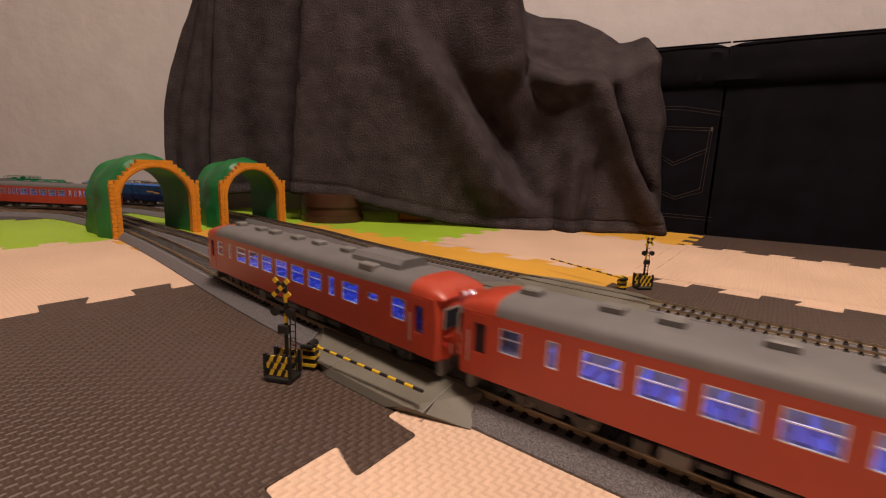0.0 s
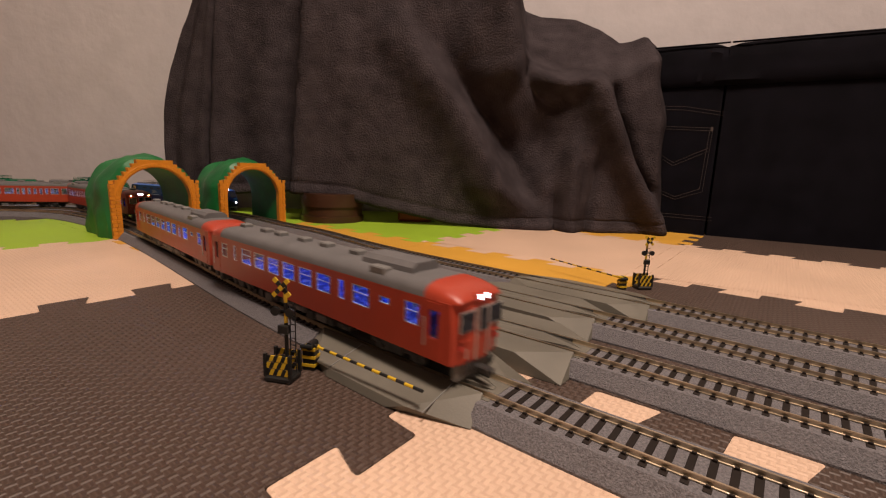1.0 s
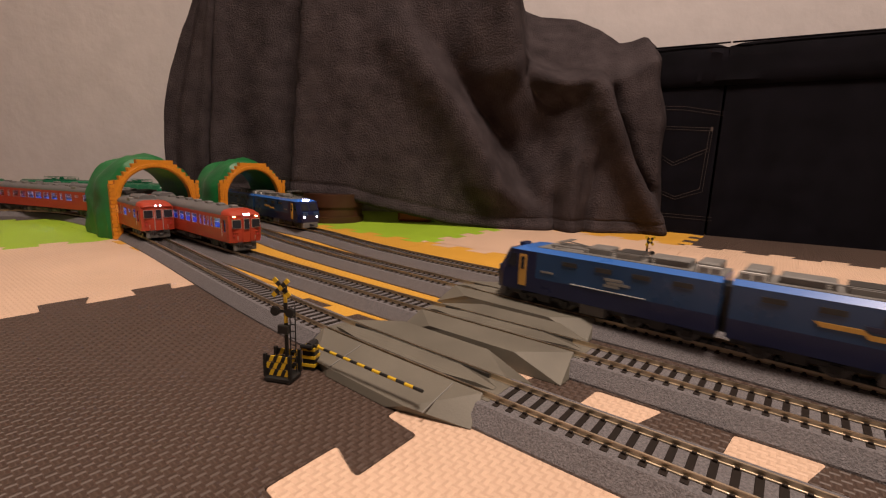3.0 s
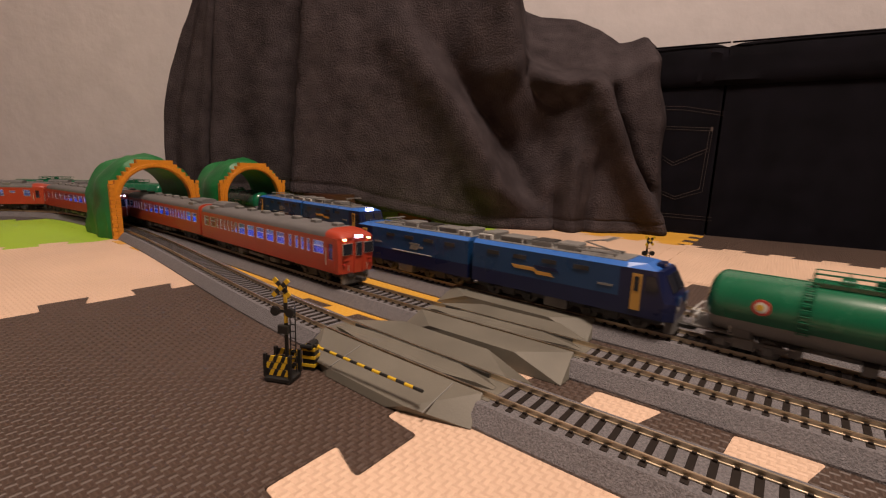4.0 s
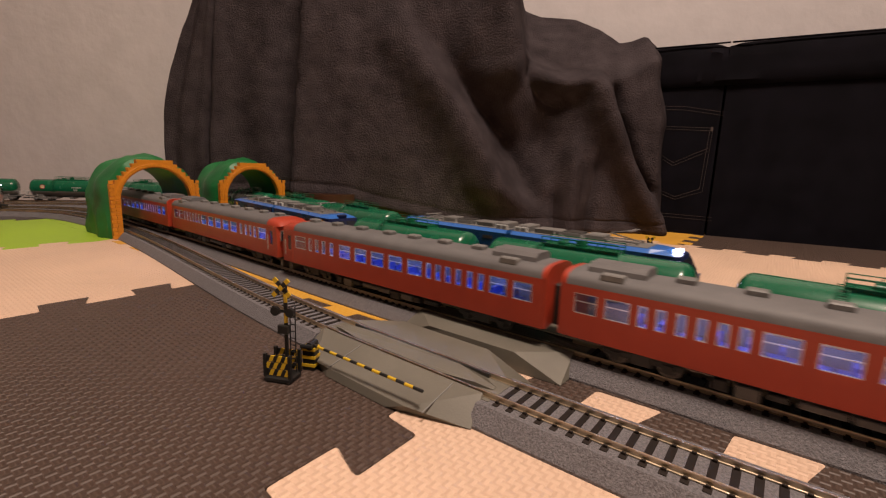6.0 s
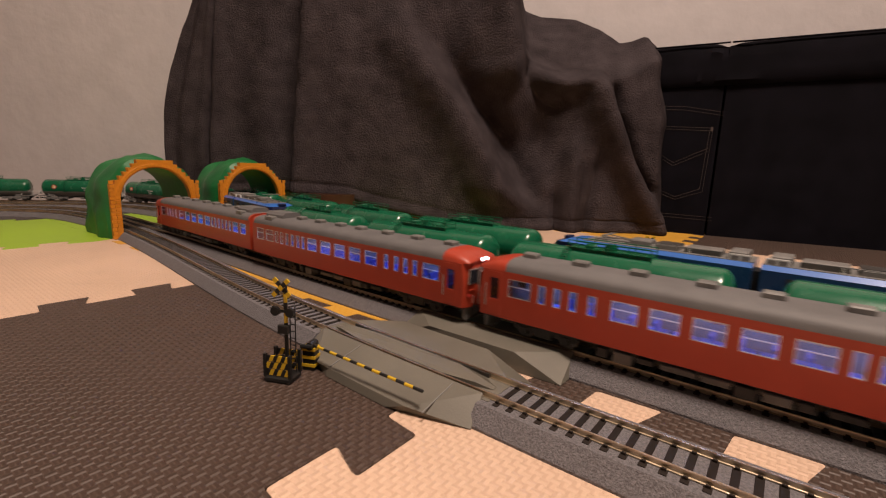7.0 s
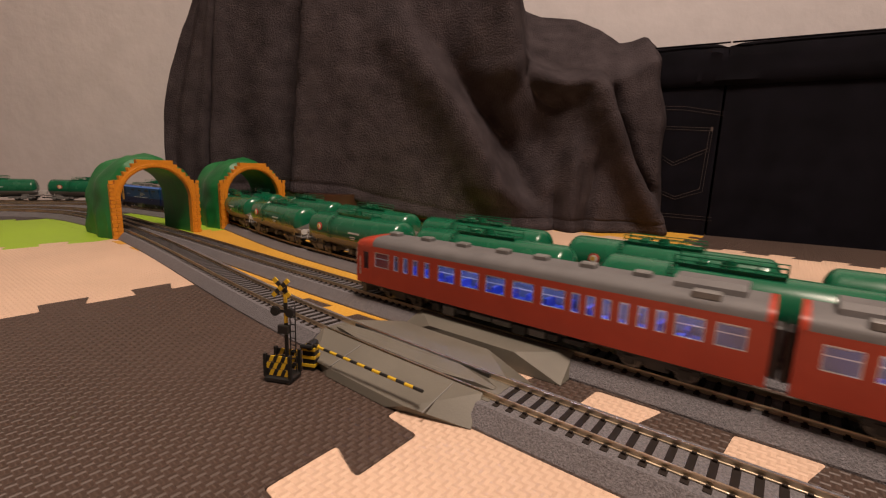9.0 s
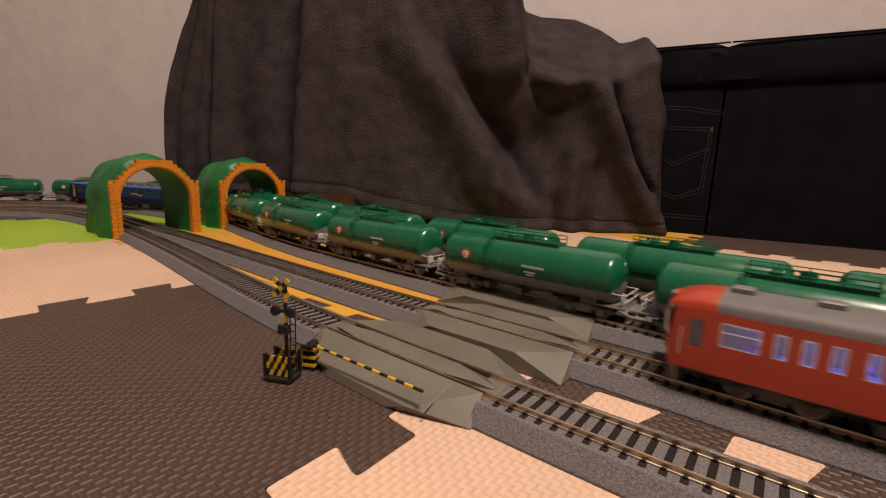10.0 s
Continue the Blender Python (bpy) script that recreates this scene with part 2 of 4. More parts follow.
# ---- foam mats ----
U, V = Vector((math.cos(radians(53.16)), math.sin(radians(53.16)))), Vector((math.cos(radians(-36.84)), math.sin(radians(-36.84))))
TILE = 0.3023
U0, V0 = 0.2126, -0.1197


def edge_line(along, flip, size):
    """The dovetail line along one side of a mat: places along it and steps across it."""
    teeth = 5
    pts, p = [], size / teeth
    for i in range(teeth):
        for a, d in ((-0.07, -1), (0.45, -1), (0.33, 1), (0.89, 1)):
            pts.append((max(0.002, (i + a - (0.22 if along == "v" else 0)) * p), d * 0.0098 * flip))
    return pts


def rounded(pts, r):
    """The outline with its corners cut round."""
    res = []
    for k, p in enumerate(pts):
        p, a, c = Vector(p), Vector(pts[k - 1]), Vector(pts[(k + 1) % len(pts)])
        da, dc = (a - p).length, (c - p).length
        if min(da, dc) < 1e-4:
            continue
        u, w = (a - p) / da * min(r, da * 0.4), (c - p) / dc * min(r, dc * 0.4)
        for f in (0.0, 0.33, 0.67, 1.0):
            res.append(tuple(p + u * (1 - f) ** 2 + w * f ** 2))
    return res


def row_start(i, j):
    """Where row j starts along V."""
    return V0 + j * TILE


def foam_tile(i, j, colour):
    """One mat: column i along U, row j along V, with a toothed rim that locks into its neighbours."""
    WIDE = row_start(i, j + 1) - row_start(i, j)
    g = 0.0003
    out = [(0, 0)]
    out += [(a, d + g) for a, d in edge_line("v", 1, TILE)] + [(TILE, 0)]
    out += [(TILE + d - g, a) for a, d in edge_line("u", -1, WIDE)] + [(TILE, WIDE)]
    out += [(a, WIDE + d - g) for a, d in edge_line("v", 1, TILE)[::-1]] + [(0, WIDE)]
    out += [(d + g, a) for a, d in edge_line("u", -1, WIDE)[::-1]]
    out = rounded(out, 0.0022)
    b = bmesh.new()
    low = [b.verts.new((x, y, -0.0104)) for x, y in out]
    mid = [b.verts.new((x, y, -0.0006)) for x, y in out]
    cx, cy = TILE / 2, WIDE / 2
    top = [b.verts.new((x + (cx - x) * 0.003, y + (cy - y) * 0.003, 0.0)) for x, y in out]
    n = len(out)
    for r, q in ((low, mid), (mid, top)):
        for k in range(n):
            b.faces.new((r[k], r[(k + 1) % n], q[(k + 1) % n], q[k]))
    b.faces.new(top)
    b.faces.new(low[::-1])
    ob = part("foam_mat", b, FOAM[colour])
    o = U * (U0 + i * TILE) + V * row_start(i, j)
    ob.matrix_world = Matrix(((U.x, V.x, 0, o.x), (U.y, V.y, 0, o.y), (0, 0, 1, 0), (0, 0, 0, 1)))
    return tagged(ob, colour + " foam puzzle mat with a woven surface and toothed rim", "mat", "foam puzzle mats", "structure")


MATS = {(-1, -1): "brown", (-1, 0): "cream", (-1, -2): "cream", (0, -1): "yellow", (0, 0): "brown", (0, -2): "yellow",
        (1, -1): "cream", (1, 0): "cream", (1, -2): "green", (2, 0): "brown", (2, -1): "yellow", (1, 1): "brown", (2, 1): "cream",
        (0, 1): "cream", (-1, 1): "brown", (-1, -3): "green", (0, -3): "green", (1, -3): "green", (-2, -2): "brown", (-2, -3): "cream",
        (-2, -1): "cream", (-2, 0): "brown", (-1, 2): "cream", (0, 2): "brown", (-2, 1): "cream"}
for (i, j), colour in MATS.items():
    foam_tile(i, j, colour)


# ---- tracks ----
W_BASE, W_TOP, BED = 0.022, 0.0158, 0.0088


def ground(p):
    """The height of what a track lies on: a mat, or the bare floor."""
    u, v = U.x * p.x + U.y * p.y, V.x * p.x + V.y * p.y
    return 0.0 if any(U0 + i * TILE <= u <= U0 + (i + 1) * TILE and row_start(i, j) <= v <= row_start(i, j + 1) for i, j in MATS) else -0.0104


def lay_track(key, s0, s1, near0, near1, plate):
    path = TRACK[key]
    thing = empty("model_railway_track")
    bed = bmesh.new()
    steps = np.arange(s0, s1, 0.02)
    for run in (steps[steps <= plate[0] + 0.004], steps[steps >= plate[1] - 0.004]):
        run = np.unique(np.r_[run, plate[0] + 0.004 if run[-1] < plate[1] else plate[1] - 0.004])
        loft(bed, [[path.at(s, o, z) for o, z in ((-W_BASE, ground(path.at(s))), (-W_BASE, 0.0012), (-W_TOP, BED), (W_TOP, BED), (W_BASE, 0.0012), (W_BASE, ground(path.at(s))))] for s in run])
    part("roadbed", bed, BALLAST, thing, "grey speckled moulded ballast")
    for side in (-1, 1):
        rail = bmesh.new()
        o = side * 0.0088
        steps = np.arange(s0, s1, 0.012)
        half = ((0.0008, 0.0091), (0.0008, 0.0094), (0.00028, 0.0096), (0.00028, 0.0107), (0.00046, 0.0109), (0.00046, RAIL_TOP))
        section = [(-w, z) for w, z in half] + [(w, z) for w, z in half[::-1]]
        loft(rail, [[path.at(s, o + a, z) for a, z in section] for s in steps])
        part("rail", rail, RAIL, thing, "worn nickel-silver rail")
    me = bpy.data.meshes.new("sleeper")
    b = boxed(-0.0014, 0.0014, -0.0132, 0.0132, BED - 0.001, 0.0092, bevel=0.0002)
    for o in (-0.0088, 0.0088):
        for e in (-0.0017, 0.0017):
            box(b, -0.0008, 0.0008, o + e - 0.0005, o + e + 0.0005, 0.0092, 0.0101)
    b.to_mesh(me)
    b.free()
    me.materials.append(SLEEPER)
    rest = bmesh.new()
    for s in np.arange(s0 + 0.003, s1, 0.0068):
        if plate[0] - 0.001 < s < plate[1] + 0.001:
            continue
        p, t = path.at(s), path.way(s)
        m = Matrix(((t.x, -t.y, 0, p.x), (t.y, t.x, 0, p.y), (0, 0, 1, 0), (0, 0, 0, 1)))
        if near0 < s < near1:
            ob = new("sleeper", me)
            ob.parent = thing
            ob.matrix_local = m
        else:
            box(rest, -0.0014, 0.0014, -0.0132, 0.0132, BED - 0.001, 0.0092)
            bmesh.ops.transform(rest, matrix=m, verts=rest.verts[-8:])
    tagged(part("sleeper_run", rest, SLEEPER, thing), kind="stuff")
    return tagged(thing, "model railway track on grey moulded ballast, laid over foam mats", "railway track", "model railway tracks")


PLATES = {"A": (1.199, 1.326), "B": (1.199, 1.32), "C": (1.228, 1.36), "D": (1.226, 1.356)}


def crossing_plate(key, outer_near, outer_far):
    """The moulded road crossing round one track: a deck between the rails, one on each side, flangeways between them."""
    path, (a, b) = TRACK[key], PLATES[key]
    thing = empty("level_crossing_plate")
    top = 0.0112

    def deck(name, o0, o1, z0, z1, ends0, ends1):
        """A deck from o0 (height z0) to o1 (height z1) across; ends0 and ends1: how far each edge's top stops short of the ends."""
        n = 6

        def edge(o, z, short, spread=0.0):
            return [path.at(a + short + (b - a - 2 * short) * k / n, o, z) for k in range(n + 1)]

        side = 1 if o1 > o0 else -1
        e0, e1 = edge(o0, z0, ends0), edge(o1, z1, ends1)
        l0, l1 = edge(o0, 0.0004, 0.0005), edge(o1 + 0.0012 * side, 0.0004, ends1)
        for k, s in ((0, a + 0.001), (n, b - 0.001)):
            l1[k] = path.at(s, o0 + (o1 - o0) * (0.55 if z1 < z0 else 0.98), 0.0004)
        bmd = bmesh.new()
        rows = [[bmd.verts.new(p) for p in r] for r in (l0, e0, e1, l1)]
        for p, q in zip(rows, rows[1:]):
            for k in range(n):
                bmd.faces.new((p[k], p[k + 1], q[k + 1], q[k]))
        for k in (0, n):
            l_a, t_a, t_b, l_b = (r[k] for r in rows)
            bmd.faces.new((l_a, t_a, l_b))
            bmd.faces.new((t_a, t_b, l_b))
        part(name, bmd, PLATE, thing)

    def tongue(name, w, z):
        """The deck between the rails, narrowed to a point at both ends."""
        bmd = bmesh.new()
        ring = [(0.004, 0.0015), (0.012, 0.004), (0.03, w), (b - a - 0.03, w), (b - a - 0.012, 0.004), (b - a - 0.004, 0.0015)]
        ring = [(s, -o) for s, o in ring] + [(s, o) for s, o in ring[::-1]]
        prism(bmd, [path.at(a + s, o, 0.0085) for s, o in ring], [path.at(a + s, o, z if 0.01 < s < b - a - 0.01 else 0.0094) for s, o in ring])
        part(name, bmd, PLATE, thing)

    tongue("inner_deck", 0.0071, top)
    wide_n, wide_f = outer_near > 0.0235, outer_far > 0.0235
    deck("near_deck", -0.0102, -0.0102 - outer_near, top, 0.0046 if wide_n else top, 0.004, 0.03)
    deck("far_deck", 0.0102, 0.0102 + outer_far, top, 0.0046 if wide_f else top, 0.004, 0.03)
    for o in (-0.0077, 0.0077):
        bmd = bmesh.new()
        loft(bmd, [[path.at(s, o + d, z) for d, z in ((-0.0003, 0.0088), (0.0003, 0.0088), (0.0003, 0.0113), (-0.0003, 0.0113))] for s in np.linspace(a + 0.012, b - 0.012, 8)])
        part("check_rail", bmd, GROOVE, thing, "dark check rail")
    base = bmesh.new()
    loft(base, [[path.at(s, o, z) for o, z in ((-0.0119, 0.0004), (-0.0119, 0.0091), (0.0119, 0.0091), (0.0119, 0.0004))] for s in np.linspace(a, b, 8)])
    part("flangeway", base, PLATE, thing)
    return tagged(thing, "olive-grey moulded plastic level crossing plate around the rails", "level crossing", "level crossing plates")


for key, (n0, n1) in {"A": (1.02, 1.75), "B": (0.98, 1.8), "C": (1.0, 1.9), "D": (1.0, 1.9)}.items():
    start, stop = {"A": (-0.1, 3.6), "B": (-0.1, 3.4), "C": (-1.6, 3.0), "D": (0.2, 5.4)}[key]
    lay_track(key, start, stop, n0, n1, PLATES[key])
near_plate = crossing_plate("A", 0.024, 0.0232)
for s in (1.219, 1.285):
    b = bmesh.new()
    loft(b, [[TRACK["A"].at(s + d, o, z) for d in (-0.0003, 0.0003)] + [TRACK["A"].at(s + d, o, z - 0.0006) for d in (0.0003, -0.0003)] for o, z in ((-0.0115, 0.0112), (-0.0335, 0.0052))])
    part("mould_line", b, TANKGREY, near_plate, "pale mould line")
crossing_plate("B", 0.0232, 0.0205)
crossing_plate("C", 0.0205, 0.0215)
crossing_plate("D", 0.0215, 0.036)


# ---- toy tunnels ----
def toy_tunnel():
    thing = empty("toy_tunnel")
    half, spring, thick = 0.0462, 0.0512, 0.0108
    inner = [(-half, 0.0)] + [(-half * math.cos(math.pi * k / 20), spring + half * math.sin(math.pi * k / 20)) for k in range(21)] + [(half, 0.0)]
    # Stepped outline of the brick portal.
    out = [(-half - thick, 0.0), (-half - thick, 0.069)]
    steps = 7
    for k in range(steps):
        y0, z0 = -half - thick + 0.0056 * k, 0.069 + 0.0056 * k
        out += [(y0, z0 + 0.0056), (y0 + 0.0056, z0 + 0.0056)]
    right = [(-y, z) for y, z in out[::-1]]
    outline = out + right
    bm1 = bmesh.new()
    x0, x1 = 0.0, 0.009

    # The portal: pairs of outline and opening joined slice by slice.
    m = 480

    def sample(poly, f):
        d = [0.0]
        for p, q in zip(poly, poly[1:]):
            d.append(d[-1] + math.dist(p, q))
        t = f * d[-1]
        for k in range(len(poly) - 1):
            if t <= d[k + 1] + 1e-12:
                r = (t - d[k]) / max(1e-9, d[k + 1] - d[k])
                return (poly[k][0] + (poly[k + 1][0] - poly[k][0]) * r, poly[k][1] + (poly[k + 1][1] - poly[k][1]) * r)
        return poly[-1]

    rows = []
    for k in range(m + 1):
        o = sample(outline, k / m)
        a = math.atan2(o[1] - spring, -o[0])
        i = (math.copysign(half, o[0]), o[1]) if o[1] <= spring else (-half * math.cos(a), spring + half * math.sin(a))
        rows.append([(x0, *i), (x0, *o), (x1, *o), (x1, *i)])
    loft(bm1, rows)
    part("portal", bm1, BRICKM, thing, "orange stepped brick portal")
    # Raised bricks on the portal.
    me = bpy.data.meshes.new("brick")
    b = boxed(-0.0009, 0.0004, -0.0027, 0.0027, -0.0023, 0.0023, bevel=0.0003)
    b.to_mesh(me)
    b.free()
    me.materials.append(BRICKM)
    for side in (-1, 1):
        for r in range(15):
            for c in range(2):
                if c == 0 and r > 9:
                    continue
                o = new("brick", me)
                o.parent = thing
                o.location = (0, side * (half + 0.0035 + c * 0.0056 + (0.0 if r % 2 else 0.0009)), 0.003 + r * 0.0053)
    for k in range(1, 30):
        a = math.pi * k / 30
        o = new("brick", me)
        o.parent = thing
        o.location = (0, -(half + 0.0036) * math.cos(a), spring + (half + 0.0036) * math.sin(a))
        o.rotation_euler = (math.pi / 2 - a, 0, 0)
    # Green hill-shaped shell, smooth inside and lumpy outside.
    bm2 = bmesh.new()
    rows_o, rows_i = [], []
    for kx in range(15):
        x = 0.006 + 0.092 * kx / 14
        ro, ri = [], []
        for k in range(33):
            f = k / 32
            iy, iz = sample(inner, f)
            bulge = 0.0118 + 0.005 * math.sin(math.pi * min(1, kx / 10))
            a = math.pi * f
            nrm = (-math.cos(a), math.sin(a))
            g = noise.noise((x * 45, iy * 40, iz * 40)) * 0.0045 + noise.noise((x * 110, iy * 100, iz * 90)) * 0.002
            end = 0.004 if kx == 0 else 0.0
            ro.append((x, iy + nrm[0] * (bulge + g - end), max(0, iz + nrm[1] * (bulge + g - end)) if 0 < k < 32 else 0.0))
            ri.append((x, iy + nrm[0] * 0.002, iz if 0 < k < 32 else 0.0))
        rows_o.append(ro)
        rows_i.append(ri)
    sections = [o + i[::-1] for o, i in zip(rows_o, rows_i)]
    loft(bm2, sections)
    part("shell", bm2, GREENP, thing, "lumpy green plastic hillside shell", smooth=True)
    return tagged(thing, "green plastic toy tunnel with an orange brick portal", "toy tunnel", "toy tunnels")


def frame_at(x, y, deg):
    return pose(x, y, 0, 0, 0, deg)


tunnel = toy_tunnel()
tunnel.matrix_basis = frame_at(-0.412, 0.642, 145)
copy_thing(tunnel, frame_at(-0.3255, 0.766, 142))


# ---- crossing signals ----
def striped_bar(thing, a, b, r, n, name="barrier_pole"):
    """A pole in black and yellow lengths."""
    a, b = Vector(a), Vector(b)
    for k in range(n):
        bm = bmesh.new()
        tube(bm, a + (b - a) * k / n, a + (b - a) * (k + 1) / n, r, 8)
        part(name, bm, BLACK if k % 2 == 0 else YELLOW, thing)


def crossing_signal(name, x, y, deg, bar_world, tall):
    """Warning post with crossed boards, two lamps, a ladder, a striped guard box and a lowered pole."""
    thing = empty(name)
    thing.matrix_basis = pose(x, y, 0, 0, 0, deg) @ Matrix.Scale(1.13, 4)
    bar_local = [thing.matrix_basis.inverted() @ Vector(p) for p in bar_world]
    part("base", boxed(-0.0066, 0.0068, -0.0045, 0.0055, 0.0, 0.003, bevel=0.0008), BLACK, thing)
    for k in range(9):
        bm = bmesh.new()
        tube(bm, (0.0015, 0.002, 0.003 + k * tall / 9), (0.0015, 0.002, 0.003 + (k + 1) * tall / 9), 0.0009, 8)
        part("post", bm, YELLOW if k in (0, 5, 7) else BLACK, thing)
    for side in (-1, 1):
        for k in range(5):
            bm = bmesh.new()
            d = Vector((math.cos(radians(45)), 0, math.sin(radians(45)) * side))
            c = Vector((0.0015, -0.0002 - 0.0009 * (side > 0), tall + 0.001))
            p0, p1 = c + d * (-0.0054 + 0.00216 * k), c + d * (-0.0054 + 0.00216 * (k + 1))
            n2 = Vector((-d.z, 0, d.x)) * 0.001
            prism(bm, [p0 - n2, p1 - n2, p1 + n2, p0 + n2], [v + Vector((0, -0.0007, 0)) for v in (p0 - n2, p1 - n2, p1 + n2, p0 + n2)])
            part("crossed_board", bm, YELLOW if k % 2 == 0 else BLACK, thing)
    for sx in (-1, 1):
        bm = bmesh.new()
        tube(bm, (0.0015 + sx * 0.0036, -0.0012, tall * 0.76), (0.0015 + sx * 0.0036, 0.0004, tall * 0.76), 0.0021, 14)
        tube(bm, (0.0015, 0.001, tall * 0.76), (0.0015 + sx * 0.0036, 0.001, tall * 0.76), 0.0005, 6)
        part("signal_lamp", bm, BLACK, thing)
    part("direction_box", boxed(-0.0012, 0.0042, -0.001, 0.001, tall * 0.52, tall * 0.52 + 0.004, bevel=0.0003), BLACK, thing)
    bm = bmesh.new()
    for ox in (0.0028, 0.0054):
        tube(bm, (ox, 0.0032, 0.003), (ox, 0.0032, tall * 0.8), 0.0003, 6)
    for k in range(10):
        tube(bm, (0.0028, 0.0032, 0.006 + k * 0.0033), (0.0054, 0.0032, 0.006 + k * 0.0033), 0.00025, 6)
    part("ladder", bm, BLACK, thing)
    # Striped guard box round the foot.
    for sy in (-1, 1):
        for r in range(3):
            for k in range(6):
                bm = bmesh.new()
                xa, z0 = -0.0062 + k * 0.0019, 0.0034 + r * 0.0033
                lean = 0.0012
                yy = -0.0038 if sy < 0 else 0.0046
                p = [(xa, yy, z0), (xa + 0.0019, yy, z0), (xa + 0.0019 + lean, yy, z0 + 0.0028), (xa + lean, yy, z0 + 0.0028)]
                prism(bm, p, [(a, b + 0.0006, c) for a, b, c in p])
                part("guard_rail", bm, YELLOW if (k + r) % 2 else BLACK, thing)
    for gx in (-0.006, 0.0062):
        for gy in (-0.0036, 0.0048):
            part("guard_post", boxed(gx - 0.0007, gx + 0.0007, gy - 0.0007, gy + 0.0007, 0.0025, 0.0135), BLACK, thing)
    # The motor that carries the pole.
    mx, my, mz = bar_local[0]
    motor = part("barrier_motor", boxed(mx - 0.004, mx + 0.0025, my - 0.0025, my + 0.0025, 0.0, mz - 0.001, bevel=0.0005), BLACK, thing, "black and yellow barrier motor")
    for k in range(3):
        part("stripe", boxed(mx - 0.0043, mx + 0.0028, my - 0.0028, my + 0.0028, 0.002 + k * 0.004, 0.0035 + k * 0.004), YELLOW, motor)
    bm = bmesh.new()
    tube(bm, (mx, my - 0.003, mz), (mx, my + 0.003, mz), 0.002, 12)
    tube(bm, (mx - 0.004, my - 0.003, mz), (mx + 0.002, my - 0.003, mz), 0.0012, 8)
    part("pivot", bm, BLACK, thing)
    striped_bar(thing, bar_local[0], bar_local[1], 0.0007, 15)
    return tagged(thing, "model crossing signal with yellow and black boards and barrier", "crossing signal", "crossing signals")


crossing_signal("crossing_signal", -0.0813, 0.2163, -12, ((-0.0696, 0.2298, 0.014), (-0.0068, 0.1823, 0.014)), 0.043)
crossing_signal("crossing_signal", 0.1986, 0.4297, 8, ((0.1772, 0.4255, 0.011), (0.123, 0.4982, 0.014)), 0.042)


# ---- blanket over a piece of furniture ----
def bell(d, w):
    return math.exp(-(d / w) ** 2)


